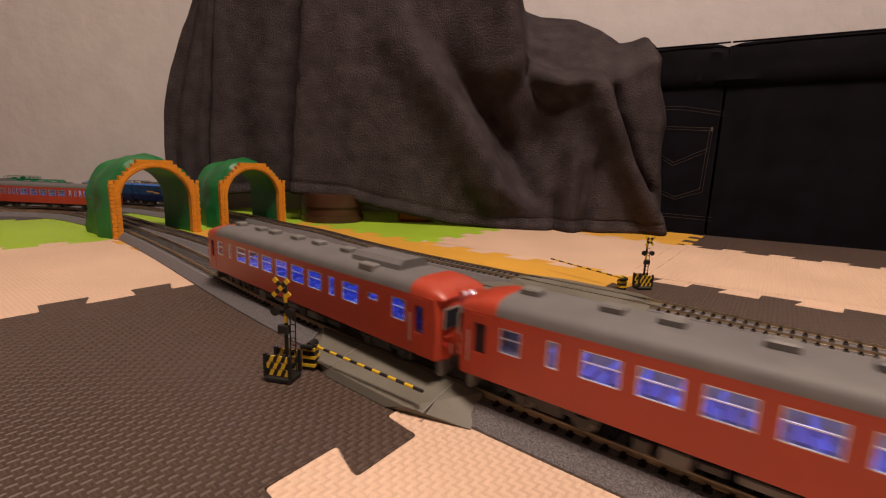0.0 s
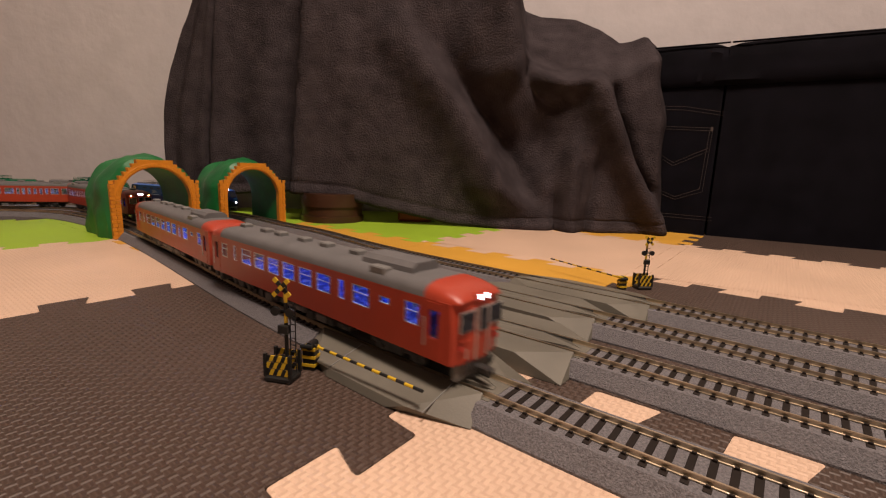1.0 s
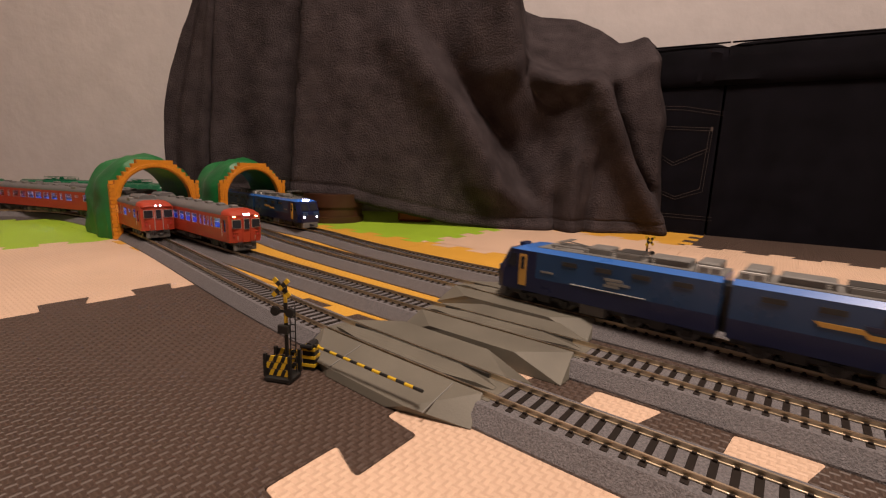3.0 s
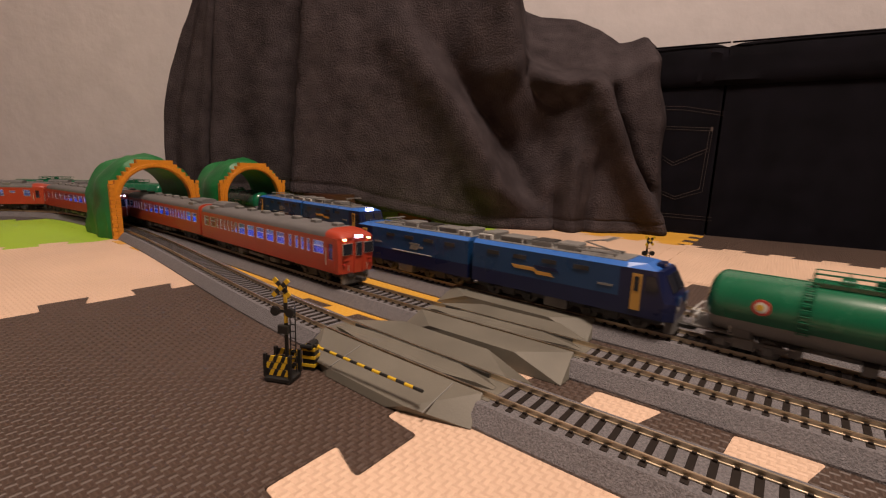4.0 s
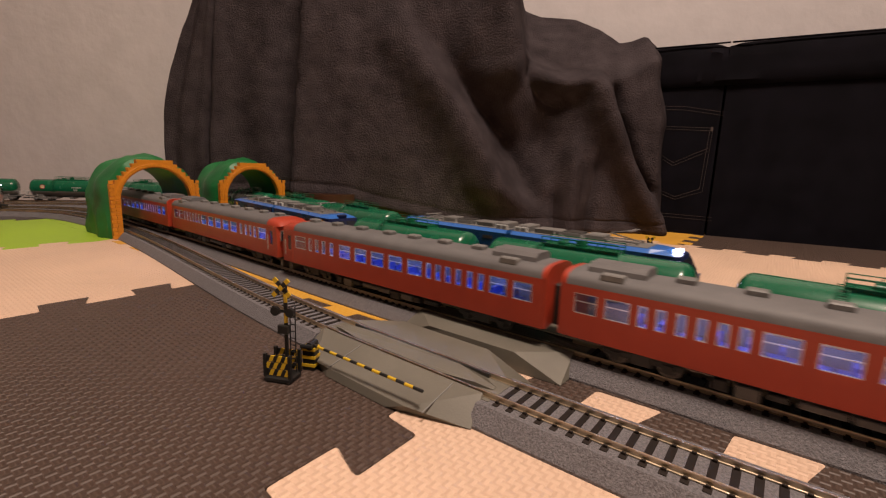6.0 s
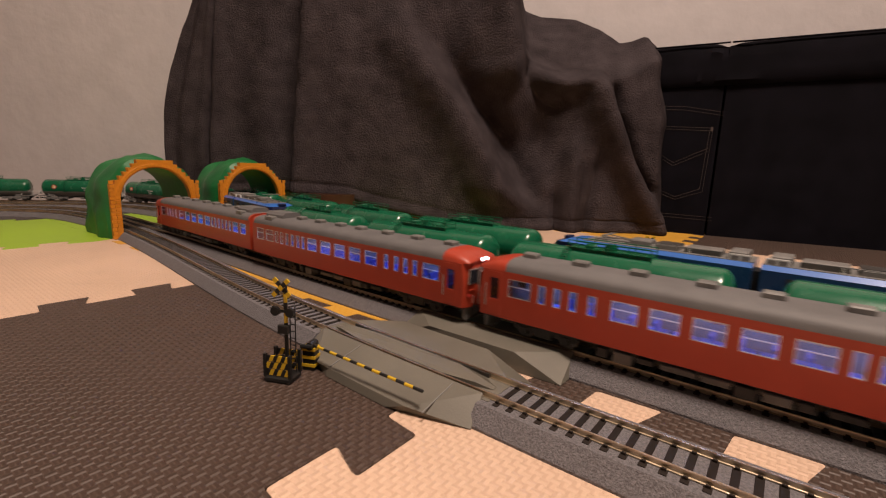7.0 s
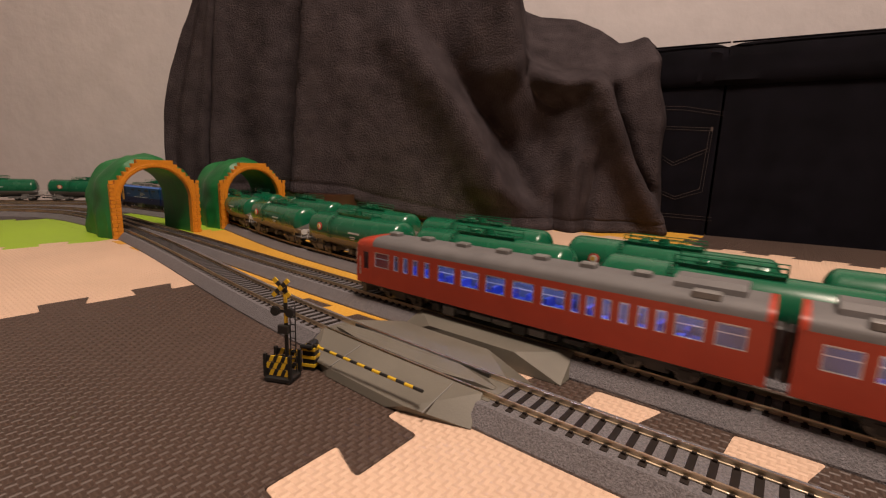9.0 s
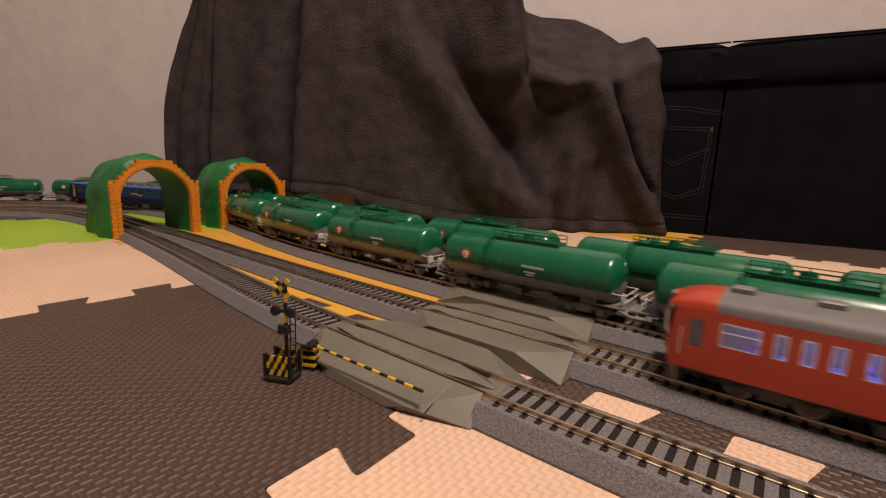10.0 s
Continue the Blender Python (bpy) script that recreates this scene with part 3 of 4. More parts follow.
def blanket():
    """Heavy fleece hung over something tall and over the end of a bench: deep folds, a hem that lifts clear of the floor."""
    b = bmesh.new()
    nx, nz = 300, 150
    grid = []

    def ease(v):
        v = min(1, max(0, v))
        return v * v * (3 - 2 * v)

    for i in range(nx + 1):
        f = i / nx
        col = []
        x0 = -0.60 + 1.03 * f
        hem = float(np.interp(x0, [-0.6, -0.3, -0.25, -0.19, -0.13, -0.04, 0.016, 0.1, 0.43], [0.03, 0.055, 0.052, 0.048, 0.032, 0.015, 0.004, 0.001, 0.001]))
        top = float(np.interp(x0, [-0.6, 0.115, 0.15, 0.19, 0.22, 0.26, 0.3, 0.335, 0.37, 0.4, 0.43], [0.68, 0.68, 0.445, 0.425, 0.424, 0.42, 0.392, 0.358, 0.36, 0.368, 0.358]))
        floor_y = float(np.interp(x0, [-0.3, 0.0, 0.1, 0.2, 0.3, 0.43], [0.875, 0.875, 0.858, 0.85, 0.848, 0.862]))
        over = ease((x0 - 0.1) / 0.06)
        for j in range(nz + 1):
            g = j / nz
            z = hem + (top - hem) * g
            edge = -0.301 + 0.08 * z
            # The free edge draws in half way up and flares at the floor.
            x = x0 - 0.012 * ease((x0 - 0.3) / 0.13) * math.exp(-((z - 0.16) / 0.08) ** 2) - 0.03 * ease((x0 - 0.3) / 0.13) * ease((z - 0.2) / 0.1)
            x += 0.07 * max(0, (z - 0.12) / 0.3) ** 2 * max(0, (-0.46 - x0) / 0.14)
            y = floor_y + 0.02 * z
            # On the bench's end the cloth lies back over the seat.
            brow = 0.268 + 1.3 * (x0 - 0.215) ** 2
            y += over * 1.0 * max(0, z - brow)
            if x0 < edge:
                # The part that hangs farther back, beyond a sharp upright fold.
                y = 0.975 + 0.007 * math.sin((x0 + 0.6) * 48) * (1 - 0.3 * g)
                y -= 0.012 * bell(x0 + 0.565 - 0.06 * z, 0.014) - 0.022 * bell(x0 + 0.512 - 0.04 * z, 0.006)
                y -= 0.045 * bell(x0 - edge, 0.012)
            else:
                y -= 0.012 * bell(x0 - edge - 0.012, 0.014)
            # Long ridge that sweeps down to the right, hollow behind it.
            xr = float(np.interp(z, [0.0, 0.04, 0.08, 0.184, 0.244, 0.35, 0.6], [0.16, 0.136, 0.1, 0.041, -0.004, -0.08, -0.2]))
            dx = x0 - xr
            y -= 0.036 * bell(dx, 0.06 if dx < 0 else 0.026) * ease((0.46 - z) / 0.2) * ease((z - 0.02) / 0.06)
            y += 0.042 * bell(dx - 0.055, 0.032) * math.exp(-((z - 0.17) / 0.11) ** 2)
            # Hollow under the ledge, running across to the upright fold.
            y += 0.042 * bell(x0 - 0.165, 0.055) * math.exp(-((z - 0.17) / 0.07) ** 2)
            # Sagging roll of cloth with a dark pocket below it.
            zl = 0.268 + 7.5 * (x0 - 0.215) ** 2
            win = math.exp(-((x0 - 0.205) / 0.072) ** 4)
            y -= 0.020 * bell(z - zl, 0.017) * win
            y += 0.016 * bell(z - zl + 0.034, 0.017) * win * math.exp(-((x0 - 0.175) / 0.045) ** 2)
            y += 0.010 * bell(z - zl - 0.04, 0.018) * win
            # Upright folds below.
            low = ease((0.30 - z) / 0.05)
            x5 = float(np.interp(z, [0.0, 0.025, 0.131, 0.223, 0.283], [0.42, 0.402, 0.335, 0.288, 0.267]))
            d5 = x0 - x5
            y -= 0.036 * bell(d5, 0.03 if d5 < 0 else 0.015) * low
            y += 0.020 * bell(d5 - 0.03, 0.013) * low * ease((z - 0.04) / 0.06)
            y -= 0.018 * bell(x0 - 0.236 - 0.02 * z, 0.013) * ease((0.2 - z) / 0.08)
            y += 0.016 * bell(x0 - 0.212, 0.012) * ease((0.11 - z) / 0.06)
            y += 0.012 * bell(x0 - (0.268 + 0.12 * z), 0.010) * ease((0.2 - z) / 0.1)
            # The tall part laps over the lower one.
            xe = float(np.interp(z, [0.2, 0.26, 0.31, 0.4, 0.6], [0.11, 0.122, 0.137, 0.125, 0.11]))
            lap = 1 / (1 + math.exp(-(x0 - xe) / 0.004))
            y += 0.036 * (lap - 1) * ease((z - 0.24) / 0.06) * bell(min(0, x0 - xe), 0.07)
            y -= 0.010 * bell(x0 - 0.02 - 0.4 * (z - 0.3), 0.02) * ease((z - 0.26) / 0.08)
            y += 0.006 * noise.noise((x0 * 9 + z * 4, z * 3.5, 3.1)) + 0.003 * noise.noise((x0 * 22, z * 14, 7.7)) + 0.0011 * noise.noise((x0 * 60, z * 48, 1.7))
            # Turned hem.
            y -= 0.0035 * bell(z - hem - 0.005, 0.006) - 0.0025 * bell(z - hem - 0.021, 0.0025)
            if x0 > 0.405:
                y += (x0 - 0.405) * 1.4
            col.append(b.verts.new((x, min(y, 1.07), z)))
        p = col[nz].co.copy()
        for k in range(1, 4):
            col.append(b.verts.new((p.x, min(1.08, p.y + 0.007 * k), p.z - 0.0015 * k * k)))
        grid.append(col)
    for a, c in zip(grid, grid[1:]):
        for k in range(len(a) - 1):
            b.faces.new((a[k], c[k], c[k + 1], a[k + 1]))
    ob = part("fleece_blanket", b, FLEECE)
    ob.data.shade_smooth()
    so = ob.modifiers.new("thick", "SOLIDIFY")
    so.thickness = 0.005
    return tagged(ob, "dark grey fleece blanket hanging in deep folds over furniture", "blanket")


blanket()


# ---- denim benches ----
def denim_bench(L, pocket, m):
    """A padded box with a fitted lid: x along its front from 0 to L, y to the back."""
    thing = empty("storage_bench")
    D, Hh, lid = 0.3, 0.354, 0.076
    part("body", boxed(0.0002, L - 0.0002, 0, D, -0.0104, Hh - lid, bevel=0.001), DENIM, thing)
    b = bmesh.new()
    rows = []
    for k in range(49):
        f = k / 48
        x = -0.003 + (L + 0.006) * f
        near = min(x, L - x)
        sag = 0.003 * noise.noise((x * 9, 0, 2.0)) - 0.007 * bell(near, 0.012)
        ring = []
        for q, (y, z) in enumerate(((-0.004, 0), (-0.009, 0.1), (-0.0095, 0.35), (-0.008, 0.55), (-0.0095, 0.75), (-0.004, 0.94), (0.012, 1.0), (D - 0.012, 1.0), (D + 0.006, 0.9), (D + 0.006, 0))):
            pinch = 0.006 * noise.noise((x * 34 + z * 6, z * 5.0, 1.0)) * bell(near, 0.07)
            ring.append((x, y + pinch * (y < 0), Hh - lid + z * lid + sag * (z > 0.7)))
        rows.append(ring)
    loft(b, rows)
    part("lid", b, DENIM, thing, "padded denim lid", smooth=True)
    b = bmesh.new()
    tube(b, (0.0, -0.0085, Hh - 0.004), (L, -0.0085, Hh - 0.004), 0.0016, 8)
    part("piping", b, DENIM, thing)

    def seam(pts):
        b2 = bmesh.new()
        for p, q in zip(pts, pts[1:]):
            p, q = Vector(p), Vector(q)
            n = max(1, int((q - p).length / 0.0045))
            for k in range(n):
                tube(b2, p + (q - p) * (k / n), p + (q - p) * ((k + 0.7) / n), 0.0004, 5)
        part("stitching", b2, STITCH, thing, "pale brown stitching")

    y = -0.0005
    for c in pocket:
        for g in (0.0, 0.005):
            seam([(c - 0.045 + g, y, 0.207 - g), (c - 0.048 + g, y, 0.084 + g), (c, y, 0.066 + g), (c + 0.046 - g, y, 0.083 + g), (c + 0.05 - g, y, 0.202 - g), (c - 0.05 + g, y, 0.207 - g)])
        for g in (0.0, 0.006):
            seam([(c - 0.047, y, 0.16 - g), (c - 0.01, y, 0.137 - g), (c + 0.048, y, 0.166 - g)])
            seam([(c - 0.06, y, 0.245 - g), (c + 0.0, y, 0.242 - g), (c + 0.065, y, 0.23 - g)])
            seam([(c - 0.06, y, 0.032 + g), (c + 0.07, y, 0.029 + g)])
        part("rivet", boxed(c + 0.046, c + 0.05, -0.001, 0.0, 0.196, 0.204, bevel=0.0003), STITCH, thing, "brown rivet")
    thing.matrix_basis = m
    return tagged(thing, "black denim-printed storage bench with a padded lid" + (" and stitched pocket" if pocket else ""), "bench", "denim storage benches")


def along_front(s):
    return pose(0.627 + 0.8829 * s, 0.798 - 0.4695 * s, 0, 0, 0, -28)


denim_bench(0.170, (0.1110,), along_front(-0.3070))
denim_bench(0.9, (), along_front(-0.1340))

# Dark wooden stand half hidden by the blanket, and an orange thing beside it.
bm = bmesh.new()
for r, z0, z1 in ((0.062, -0.0104, 0.012), (0.059, 0.012, 0.03), (0.062, 0.03, 0.055)):
    tube(bm, (0, 0, z0), (0, 0, z1), r, 40)
stand = part("wooden_stand", bm, WOOD, smooth=True)
stand.location = (-0.226, 0.9, 0)
tagged(stand, "dark varnished round wooden stand under the blanket", "stand")
ob = part("orange_block", boxed(-0.035, 0.035, -0.015, 0.015, 0.0, 0.022, bevel=0.004), ORANGE)
ob.location = (-0.06, 0.93, 0)
tagged(ob, "orange plastic block under the hem of a blanket", "block")


# ---- rolling stock ----
# Each vehicle stands on its rails: x forward, y to the camera's side, z up from the rail head.
def bogie(parent, x, wheels=(-0.013, 0.013), radius=0.0053, name="bogie"):
    b = bmesh.new()
    for sy in (-1, 1):
        box(b, -0.020, 0.020, sy * 0.0115 - 0.0012, sy * 0.0115 + 0.0012, 0.0052, 0.0088, bevel=0.0006)
        for wx in wheels:
            box(b, wx - 0.0028, wx + 0.0028, sy * 0.0122 - 0.0012, sy * 0.0122 + 0.0012, 0.003, 0.0078, bevel=0.0005)
        box(b, -0.0055, 0.0055, sy * 0.0125 - 0.0012, sy * 0.0125 + 0.0012, 0.0035, 0.0098, bevel=0.0005)
    box(b, -0.004, 0.004, -0.011, 0.011, 0.0055, 0.0115)
    bog = part(name, b, UNDER, parent)
    bog.location = (x, 0, 0)
    for wx in wheels:
        for sy in (-1, 1):
            w = bmesh.new()
            tube(w, (wx, sy * 0.0079, radius), (wx, sy * 0.0098, radius), radius, 20)
            tube(w, (wx, sy * 0.0072, radius), (wx, sy * 0.0079, radius), radius + 0.0007, 20)
            part("wheel", w, WHEEL, bog)
    return bog


def side_wall(L, y, z0, z1, holes, sign, cut=None):
    """A side panel with real window openings: holes are (x0, x1, z0, z1)."""
    xs = sorted({-L / 2, L / 2, *[h[0] for h in holes], *[h[1] for h in holes]})
    zs = sorted({z0, z1, *[h[2] for h in holes], *[h[3] for h in holes]})
    b = bmesh.new()

    def hole(xm, zm):
        return any(h[0] < xm < h[1] and h[2] < zm < h[3] for h in holes)

    vs = {}

    def vert(x, d, z):
        k = (round(x, 5), d, round(z, 5))
        if k not in vs:
            vs[k] = b.verts.new((x, y - sign * d, z))
        return vs[k]

    T = 0.0009
    solid = {(i, j): not hole((xs[i] + xs[i + 1]) / 2, (zs[j] + zs[j + 1]) / 2) for i in range(len(xs) - 1) for j in range(len(zs) - 1)}
    for (i, j), ok in solid.items():
        if not ok:
            continue
        q = [(xs[i], zs[j]), (xs[i + 1], zs[j]), (xs[i + 1], zs[j + 1]), (xs[i], zs[j + 1])]
        b.faces.new([vert(x, 0, z) for x, z in q])
        b.faces.new([vert(x, T, z) for x, z in q][::-1]).material_index = 1
        for (di, dj), (p, r) in (((0, -1), (0, 1)), ((1, 0), (1, 2)), ((0, 1), (2, 3)), ((-1, 0), (3, 0))):
            if not solid.get((i + di, j + dj), False):
                b.faces.new([vert(*[q[p][0]], 0, q[p][1]), vert(q[r][0], 0, q[r][1]), vert(q[r][0], T, q[r][1]), vert(q[p][0], T, q[p][1])])
    return b


def roof_section(x, W, z_eave, z_top, scale=1.0, drop=0.0):
    pts = []
    for k in range(13):
        a = math.pi * k / 12
        c, s = math.cos(a), math.sin(a)
        pts.append((x, W / 2 * scale * math.copysign(abs(c) ** 0.55, c), z_eave + (z_top - z_eave - drop) * s ** 0.8))
    return pts


def railcar(windows, cab_front, cab_rear, vents, boxes, L=0.262, W=0.0362, tail=False, warm=False):
    """A diesel railcar in overall vermilion. windows: (place from the front as a share, width, low, high)."""
    thing = empty("diesel_railcar")
    zb, ze, zt = 0.0112, 0.0402, 0.0475
    holes = [(L / 2 - f * L - w / 2, L / 2 - f * L + w / 2, lo, hi) for f, w, lo, hi, *_ in windows]
    for sign in (-1, 1):
        part("side_wall", side_wall(L - 0.006, sign * W / 2, zb, ze, holes, sign), (RED, INNER), thing)
        for (x0, x1, lo, hi), win in zip(holes, windows):
            b = bmesh.new()
            y = sign * (W / 2 - 0.0005)
            b.faces.new([b.verts.new(p) for p in ((x0, y, lo), (x1, y, lo), (x1, y, hi), (x0, y, hi))])
            # Cab door panes get the dark tint, so that they look unlit.
            pane = part("window", b, PANE if len(win) < 5 else UNLITPANE, thing)
            if len(win) == 5:
                f = bmesh.new()
                yo, d = sign * W / 2, sign * 0.0003
                for a0, a1, c0, c1 in ((x0 - 0.0022, x0 - 0.0004, zb + 0.001, ze - 0.001), (x1 + 0.0004, x1 + 0.0022, zb + 0.001, ze - 0.001), (x0 - 0.0004, x1 + 0.0004, zb + 0.001, lo - 0.0006), (x0 - 0.0004, x1 + 0.0004, hi + 0.0006, ze - 0.001)):
                    box(f, a0, a1, min(yo, yo + d), max(yo, yo + d), c0, c1)
                part("cab_door", f, RED, thing)
                part("door_handle", boxed(x1 + 0.0028, x1 + 0.0032, min(yo, yo + 2 * d), max(yo, yo + 2 * d), zb + 0.006, zb + 0.02), SILVER, thing, "thin silver hand rail")
            if len(win) < 5:
                f = bmesh.new()
                t = 0.0004
                for a0, a1, c0, c1 in ((x0, x1, lo, lo + t), (x0, x1, hi - t, hi), (x0, x0 + t, lo + t, hi - t), (x1 - t, x1, lo + t, hi - t)):
                    box(f, a0, a1, y - 0.0002 + sign * 0.0003, y + 0.0002 + sign * 0.0003, c0, c1)
                if x1 - x0 > 0.009:
                    box(f, x0, x1, y - 0.0002, y + 0.0002, (lo + hi) / 2 + 0.0008, (lo + hi) / 2 + 0.0013)
                part("window_frame", f, SILVER, pane)
    # Roof, grey, with a vermilion dome over a cab.
    a, c = -L / 2 + 0.003, L / 2 - 0.003
    g0, g1 = (a + 0.016 if cab_rear else a), (c - 0.016 if cab_front else c)
    b = bmesh.new()
    loft(b, [roof_section(x, W, ze, zt) for x in np.linspace(g0, g1, 6)])
    part("roof", b, ROOF, thing, "matt grey roof", smooth=True)
    for end, has, g in ((1, cab_front, g1), (-1, cab_rear, g0)):
        e = end * L / 2
        b = bmesh.new()
        if has:
            # Rounded dome and the bowed cab front with three windows.
            loft(b, [roof_section(g, W, ze, zt), roof_section(g + end * 0.008, W * 0.995, ze, zt - 0.0006), roof_section(e - end * 0.002, W * 0.95, ze, zt - 0.003), roof_section(e + end * 0.0008, W * 0.86, ze, zt - 0.0062)])
            part("cab_dome", b, RED, thing, smooth=True)
            b = bmesh.new()
            rows = []
            for z, k in ((zb, 0.0), (0.02, 0.0006), (0.027, 0.0006), (0.037, -0.0004), (ze, -0.001)):
                row = []
                for f in np.linspace(-1, 1, 9):
                    row.append((e + end * (k + 0.0012 - 0.0034 * abs(f) ** 2.5) , f * (W / 2 - 0.0001), z))
                row += [(x - end * 0.003, y, z) for x, y, z in row[::-1]]
                rows.append(row)
            loft(b, rows)
            face = part("cab_front", b, RED, thing, "bowed vermilion cab front")
            for y0, y1, lo, hi in ((-0.0158, -0.0058, 0.027, 0.0366), (0.0058, 0.0158, 0.027, 0.0366), (-0.0031, 0.0031, 0.0257, 0.0372)):
                f = bmesh.new()
                xx = e + end * (0.0014 - 0.0034 * abs((y0 + y1) / 2 / (W / 2)) ** 2.5 + 0.0008)
                t = 0.00035
                for p0, p1, q0, q1 in ((y0, y1, lo, lo + t), (y0, y1, hi - t, hi), (y0, y0 + t, lo, hi), (y1 - t, y1, lo, hi)):
                    box(f, xx - 0.0006, xx + 0.0002, p0, p1, q0, q1)
                part("cab_window_frame", f, SILVER, face)
                part("cab_window", boxed(xx - 0.0007, xx, y0 + t, y1 - t, lo + t, hi - t), DARKG, face, "dark cab window")
            # Gangway door leaf and rails.
            f = bmesh.new()
            for y0 in (-0.0048, 0.0042):
                box(f, e, e + end * 0.0026, y0, y0 + 0.0006, zb + 0.001, 0.037)
            part("gangway_frame", f, SILVER if not warm else RED, face)
            for sy in (-1, 1):
                for q in (0.0058, 0.0078, 0.0098):
                    f = bmesh.new()
                    tube(f, (e + end * 0.0008, sy * q, zb + 0.001), (e + end * 0.0022, sy * q, zb - 0.002), 0.0005, 6)
                    tube(f, (e + end * 0.0022, sy * q, zb - 0.002), (e + end * 0.001, sy * q, zb - 0.0055), 0.0005, 6)
                    part("brake_hose", f, UNDER, face)
                part("step_plate", boxed(min(e, e + end * 0.0016), max(e, e + end * 0.0016), sy * 0.0118 - 0.003, sy * 0.0118 + 0.003, 0.0225, 0.0231), RED, face)
                part("hand_rail", boxed(min(e + end * 0.0004, e + end * 0.0014), max(e + end * 0.0004, e + end * 0.0014), sy * 0.0098 - 0.0002, sy * 0.0098 + 0.0002, 0.0135, 0.0185), SILVER, face)
            part("coupler", boxed(min(e, e + end * 0.009), max(e, e + end * 0.009), -0.0022, 0.0022, 0.0048, 0.0082, bevel=0.0006), UNDER, thing)
            part("snowplough", boxed(min(e - end * 0.006, e - end * 0.002), max(e - end * 0.006, e - end * 0.002), -0.013, 0.013, 0.0012, 0.0105, bevel=0.001), UGREY, thing, "grey snowplough skirt")
            lit = has == "lit"
            f = bmesh.new()
            box(f, e - 0.002, e + 0.002, -0.005, 0.005, 0.0398, 0.0438, bevel=0.0012)
            part("headlamp_housing", f, RED, face)
            if warm and lit:
                part("destination_sign", boxed(min(e + end * 0.0019, e + end * 0.0024), max(e + end * 0.0019, e + end * 0.0024), -0.0036, 0.0036, 0.0406, 0.0431), SIGNGLOW, face, "lit destination sign")
            for sy in (-1, 1):
                f = bmesh.new()
                x = e + end * (0.0021 if not (warm and lit) else -0.0005)
                tube(f, (x - end * 0.0008, sy * 0.0024, 0.0419), (x + end * 0.0003, sy * 0.0024, 0.0419), 0.0011, 12)
                part("headlamp", f, HEADLAMP if lit else BRIGHT, face)
                f = bmesh.new()
                tube(f, (e - end * 0.002, sy * 0.0135, 0.0193), (e + end * 0.0011, sy * 0.0135, 0.0193), 0.0013, 12)
                part("tail_lamp", f, TAILLAMP if has == "tail" else RINGRED, face)
                if warm and lit:
                    f = bmesh.new()
                    tube(f, (e - end * 0.003, sy * 0.0125, 0.0398), (e + end * 0.0004, sy * 0.0125, 0.0398), 0.0012, 12)
                    part("marker_lamp", f, WARMLAMP, face)
        else:
            loft(b, [roof_section(g, W, ze, zt), roof_section(e, W, ze, zt)])
            part("end_dome", b, RED, thing, smooth=True)
            part("end_wall", boxed(min(e - end * 0.0031, e), max(e - end * 0.0031, e), -W / 2 + 0.0001, W / 2 - 0.0001, zb, ze), RED, thing)
            part("gangway", boxed(min(e, e + end * 0.004), max(e, e + end * 0.004), -0.006, 0.006, zb, 0.036, bevel=0.001), UNDER, thing, "dark gangway bellows")
    # Ventilators and the long cooler on the roof.
    for f in vents:
        part("roof_ventilator", boxed(L / 2 - f * L - 0.0045, L / 2 - f * L + 0.0045, -0.0035, 0.0035, zt - 0.0006, zt + 0.0028, bevel=0.0007), EQUIP, thing)
    for f, bl in boxes:
        bm = bmesh.new()
        x = L / 2 - f * L
        loft(bm, [[(x + k * bl / 2, y, z) for y, z in ((-0.0105, zt - 0.003), (-0.0095, zt + 0.0022), (-0.0065, zt + 0.0046), (0.0065, zt + 0.0046), (0.0095, zt + 0.0022), (0.0105, zt - 0.003))] for k in (-1, 1)])
        part("roof_cooler", bm, ROOF, thing, "long grey roof cooler")
        part("cooler_box", boxed(x - 0.006, x + 0.006, 0.0105, 0.0165, zt - 0.003, zt + 0.001, bevel=0.0006), EQUIP, thing)
    # Interior.
    part("cabin_floor", boxed(-L / 2 + 0.004, L / 2 - 0.004, -W / 2 + 0.0012, W / 2 - 0.0012, zb + 0.0002, zb + 0.0016), INNER, thing)
    f = bmesh.new()
    for k in range(16):
        x = -L / 2 + 0.035 + k * (L - 0.07) / 15
        for sy in (-1, 1):
            box(f, x - 0.001, x + 0.001, sy * 0.009 - 0.006, sy * 0.009 + 0.006, zb + 0.0018, zb + 0.0115)
            box(f, x - 0.0055, x + 0.0055, sy * 0.009 - 0.006, sy * 0.009 + 0.006, zb + 0.0018, zb + 0.0058)
    part("seats", f, SEAT, thing, "blue seats")
    part("light_strip", boxed(-L / 2 + 0.022, L / 2 - 0.022, -0.003, 0.003, ze - 0.001, ze - 0.0002), LED, thing, "blue-white interior light")
    # Underfloor boxes.
    part("underframe", boxed(-L / 2 + 0.004, L / 2 - 0.004, -0.0135, 0.0135, 0.0088, zb + 0.0001), UNDER, thing)
    rnd = random.Random(5)
    x = -0.052
    while x < 0.05:
        w = rnd.uniform(0.006, 0.016)
        for sy in (-1, 1):
            part("underfloor_box", boxed(x, x + w, sy * 0.0125 - 0.0035, sy * 0.0125 + 0.0035, rnd.uniform(0.0026, 0.006), 0.009, bevel=0.0005), UGREY if rnd.random() < 0.55 else UNDER, thing)
        x += w + rnd.uniform(0.001, 0.004)
    for bx in (-0.0875, 0.0875):
        bogie(thing, bx)
    return thing


DARKG = mat("dark_cab_glass", (0.02, 0.022, 0.03), 0.08, vary=0.02)
LO, HI = 0.0252, 0.0362


